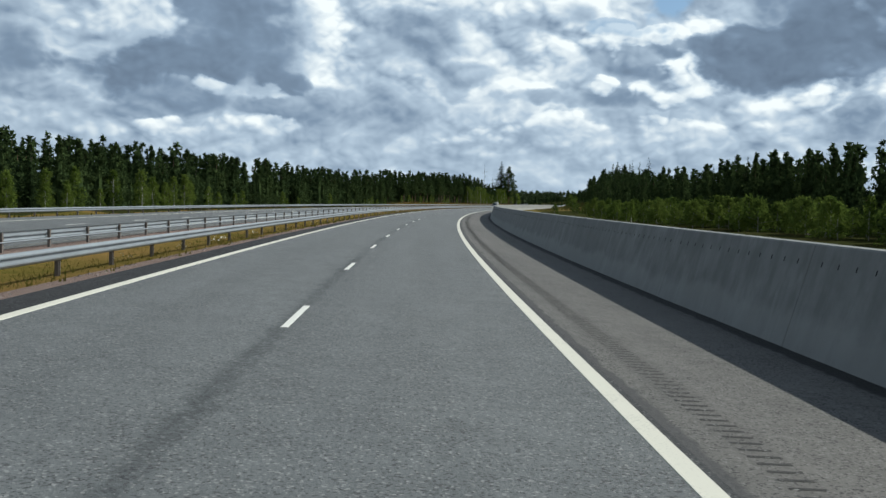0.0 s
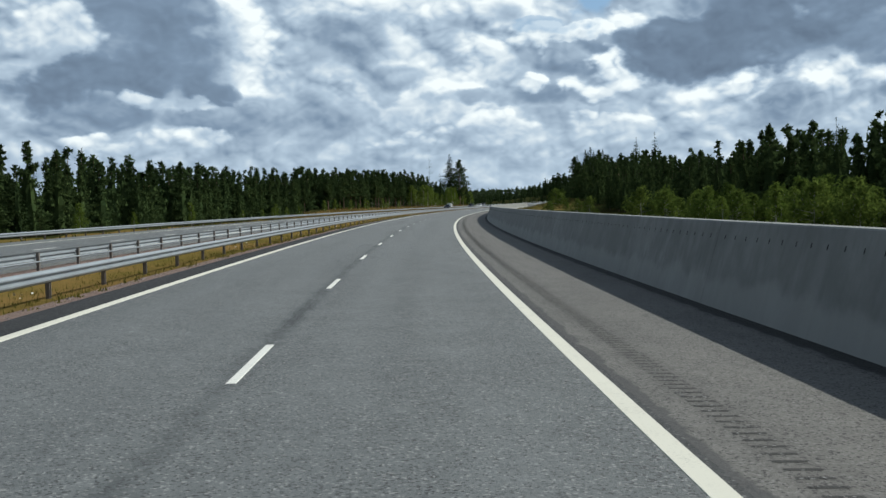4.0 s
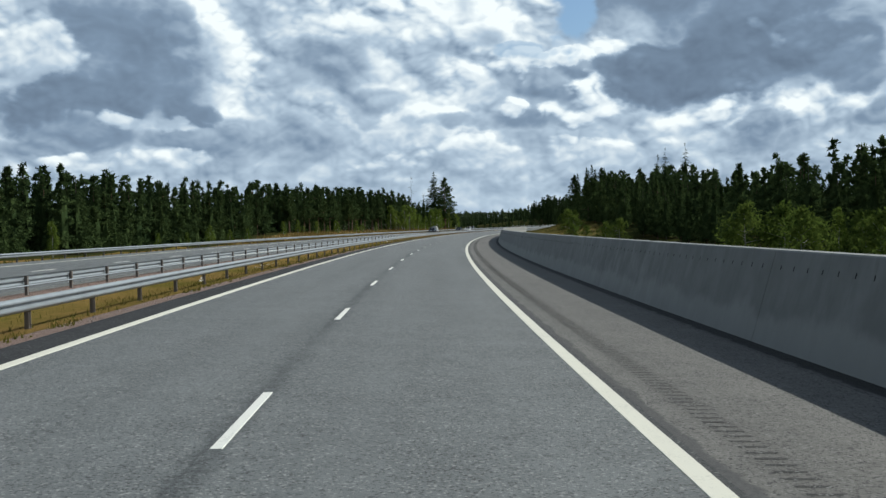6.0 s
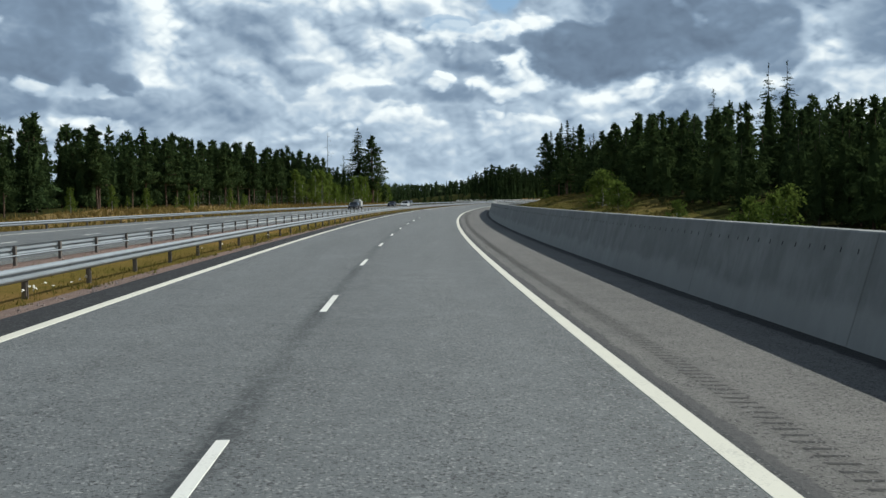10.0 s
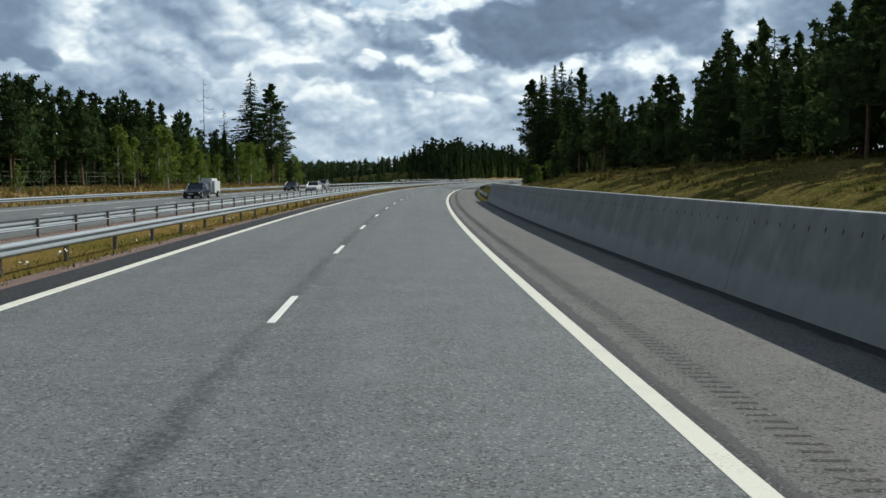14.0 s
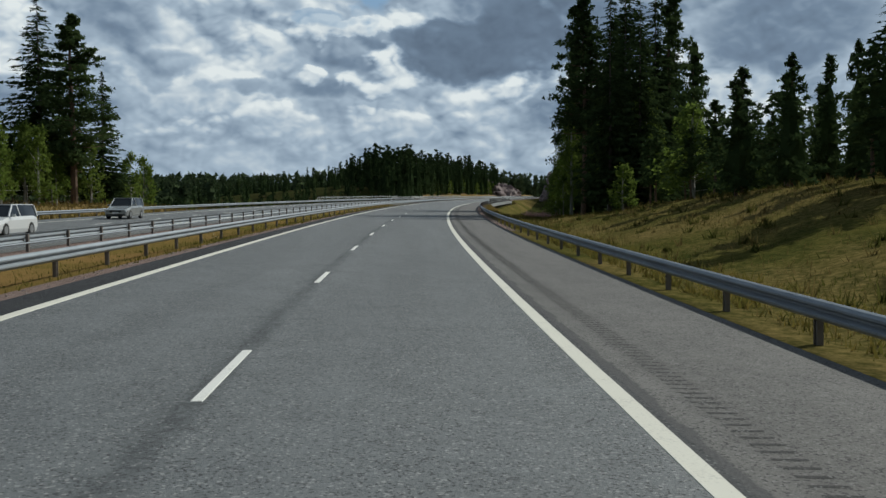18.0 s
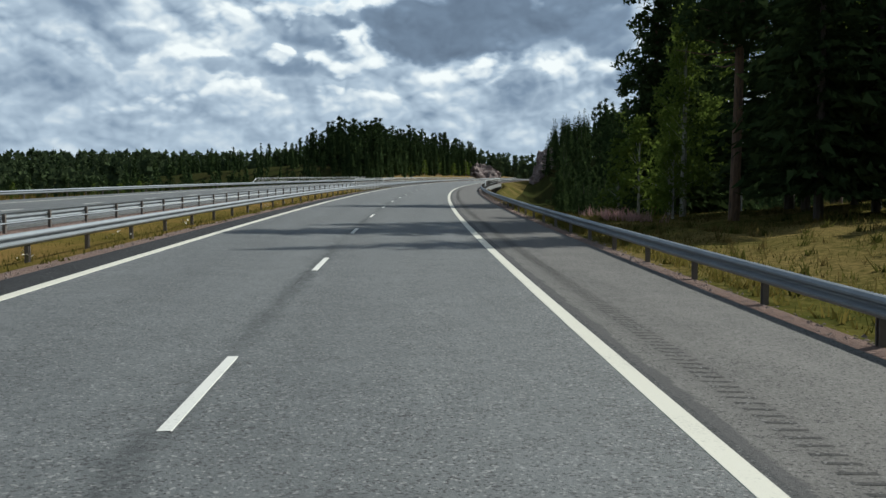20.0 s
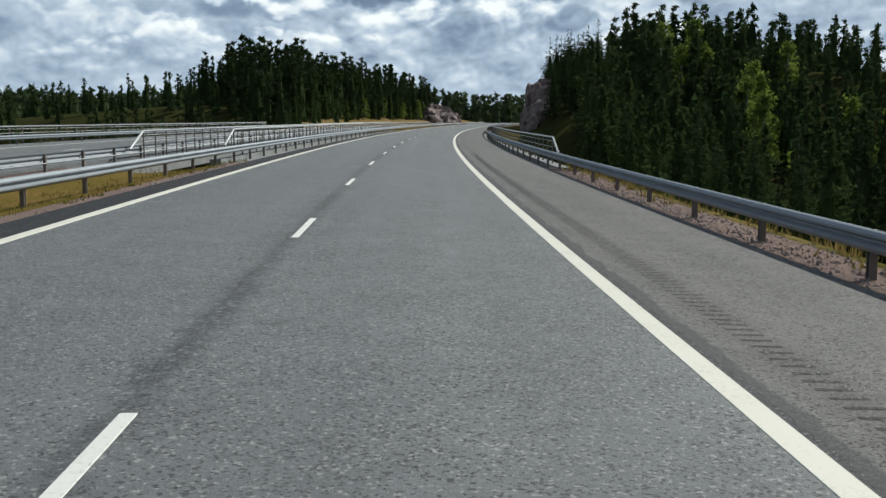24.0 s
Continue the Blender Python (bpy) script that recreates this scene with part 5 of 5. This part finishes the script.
# ---- grass and flowers ----
def blades(name, label, n, s0, s1, d0, d1, h0, h1, mat, seed, width=0.035, clump=3):
    g = np.random.default_rng(seed)
    c = n // clump
    cs, cd = g.uniform(s0, s1, c), g.uniform(d0, d1, c)
    keep = np.array([noise.noise(Vector((a * 0.35, b * 0.6, seed))) for a, b in zip(cs, cd)]) > g.uniform(-0.6, 0.35, c)
    cs, cd = np.repeat(cs[keep], clump), np.repeat(cd[keep], clump)
    cs, cd = cs + g.normal(0, 0.09, len(cs)), np.clip(cd + g.normal(0, 0.09, len(cd)), d0, d1)
    p = ground_at(cs, cd)
    m = len(p)
    a = g.uniform(0, 2 * np.pi, m)
    w = np.stack([np.cos(a), np.sin(a), np.zeros(m)], 1) * (width * g.uniform(0.6, 1.6, (m, 1)))
    h = g.uniform(h0, h1, m) * g.uniform(0.6, 1.2, m)
    lean = np.stack([g.normal(0, 0.35, m) * h, g.normal(0, 0.35, m) * h, h], 1)
    p[:, 2] -= 0.03
    v = np.stack([p - w, p + w, p + lean], 1).reshape(-1, 3)
    ob = new(name, mesh_from(name, v, np.arange(3 * m).reshape(-1, 3).tolist(), mat))
    return tagged(ob, label, "grass", kind="stuff")


blades("median_grass", "green and straw-coloured grass in the median", 64000, -12, 640, -11.3, -5.58, 0.05, 0.20, M_BLADE, 1, 0.016, 2)
blades("outer_grass", "grass along the outer guard rail", 12000, -12, 640, -30, -26.4, 0.12, 0.4, M_BLADE, 2, 0.06)
blades("meadow_grass", "dry straw-coloured meadow grass", 26000, 300, 575, -45, -28, 0.3, 0.8, M_DRYBLADE, 3, 0.07)
blades("bank_grass", "long mixed grass on the bank above the wall", 80000, 330, 560, 8.1, 30, 0.06, 0.22, M_BANKBLADE, 4, 0.018, 1)
blades("bank_grass", "dry straw patches on the bank", 60000, 330, 560, 8.2, 30, 0.06, 0.26, M_BANKDRY, 5, 0.016, 1)
blades("bank_weeds", "taller weeds and straw tufts on the bank", 16000, 330, 560, 8.6, 30, 0.2, 0.5, M_BANKDRY, 8, 0.022, 14)
blades("bank_weeds", "dark green weed tufts on the bank", 14000, 330, 560, 8.3, 30, 0.15, 0.45, M_BANKBLADE, 9, 0.04, 18)
blades("verge_grass", "grass and weeds below the guard rail", 20000, 424, 556, 8.25, 10.4, 0.06, 0.30, M_BLADE, 6, 0.022)
blades("fireweed", "pink fireweed gone partly to seed", 700, 536, 549, 12.6, 15.5, 0.3, 0.75, M_FIREWEED, 7, 0.03, 4)


def pebbles(name, label, n, s0, s1, d0, d1, seed):
    """Loose stones of the gravel strip: lumps of eight faces."""
    g = np.random.default_rng(seed)
    p = ground_at(g.uniform(s0, s1, n), g.uniform(d0, d1, n))
    r = (0.012 + 0.05 * g.random(n) ** 3)[:, None, None]
    o = np.array([[1, 0, 0], [0, 1, 0], [-1, 0, 0], [0, -1, 0], [0, 0, 0.7], [0, 0, -0.7]], float)
    v = p[:, None, :] + o[None] * r * g.uniform(0.6, 1.3, (n, 6, 1))
    q = np.array([[0, 1, 4], [1, 2, 4], [2, 3, 4], [3, 0, 4], [1, 0, 5], [2, 1, 5], [3, 2, 5], [0, 3, 5]])
    f = (np.arange(n)[:, None, None] * 6 + q[None]).reshape(-1, 3).tolist()
    return tagged(new(name, mesh_from(name, v.reshape(-1, 3), f, M_PEBBLE)), label, "gravel", kind="stuff")


pebbles("gravel", "loose reddish stones along the hard shoulder", 3000, 490, 632, 7.5, 8.1, 21)
pebbles("gravel", "loose reddish stones beside the median", 4500, -10, 632, -5.58, -4.93, 22)
blades("weeds", "green weeds in the gravel by the median", 9000, -10, 632, -5.8, -5.2, 0.05, 0.17, M_BLADE, 23, 0.025, 9)
blades("weeds", "green weeds at the foot of the guard rail", 3600, 426, 560, 8.2, 8.9, 0.08, 0.3, M_BLADE, 24, 0.03, 9)
pebbles("gravel", "loose reddish stones around the guard rail's posts", 6000, 548, 632, 7.5, 8.75, 25)
blades("weeds", "sparse dry weeds in the gravel by the guard rail", 2600, 552, 632, 8.1, 9.2, 0.08, 0.3, M_DRYBLADE, 26, 0.02, 7)
blades("verge_grass", "dry grass behind the guard rail", 6000, 556, 632, 8.8, 10.6, 0.1, 0.35, M_DRYBLADE, 27, 0.02, 5)
for s, d, h in ((470, 24, 1.5), (455, 27, 1.9), (481, 26.5, 2.2), (440, 25, 1.6), (463, 19.5, 0.9), (449, 21, 0.8), (492, 19, 1.0), (500, 24.5, 2.4), (418, 24, 1.3)):
    plant(SHRUB[int(s) % 3] if int(d * 2) % 2 else MID_SPRUCE[int(s) % 3], s, d, h, rng, label="small sapling on the grassy bank")
for s, d, h in ((575, -29.3, 1.5), (583, -29.6, 1.8), (588, -29.4, 2.1), (603, -29.5, 2.0), (560, -30, 1.4)):
    plant(BIRCH[int(s) % 3], s, d, h, rng, label="small sapling behind the outer guard rail")


def daisies(n, s0, s1, d0, d1, seed):
    """White flower heads on thin stalks in loose groups."""
    g = np.random.default_rng(seed)
    cs, cd = np.repeat(g.uniform(s0, s1, n // 7), 7), np.repeat(g.uniform(d0, d1, n // 7), 7)
    p = ground_at(cs + g.normal(0, 0.3, len(cs)), cd + g.normal(0, 0.12, len(cd)))
    p[:, 2] += g.uniform(0.16, 0.34, len(p))
    a = np.linspace(0, 2 * np.pi, 6, endpoint=False)
    disc = np.stack([np.cos(a), np.sin(a), np.zeros(6)], 1) * 0.028
    tilt = g.normal(0, 0.5, (len(p), 1, 2))
    v = p[:, None, :] + disc[None] + np.concatenate([np.zeros((len(p), 6, 2)), (disc[None, :, :2] * tilt).sum(2, keepdims=True)], 2)
    stalk = np.stack([p + (0.004, 0, 0), p - (0.004, 0, 0), p - (0, 0, 0.35)], 1)
    k = len(p)
    verts = np.concatenate([v.reshape(-1, 3), stalk.reshape(-1, 3)])
    faces = np.arange(6 * k).reshape(-1, 6).tolist() + (np.arange(3 * k).reshape(-1, 3) + 6 * k).tolist()
    ob = new("daisies", mesh_from("daisies", verts, faces, [M_PETAL, M_BLADE], [0] * k + [1] * k))
    return tagged(ob, "white daisies scattered in the median grass", "flowers", kind="stuff")


M_PETAL = plain("white_petals", (0.75, 0.74, 0.66), 0.8)
daisies(420, 0, 600, -6.6, -5.7, 31)
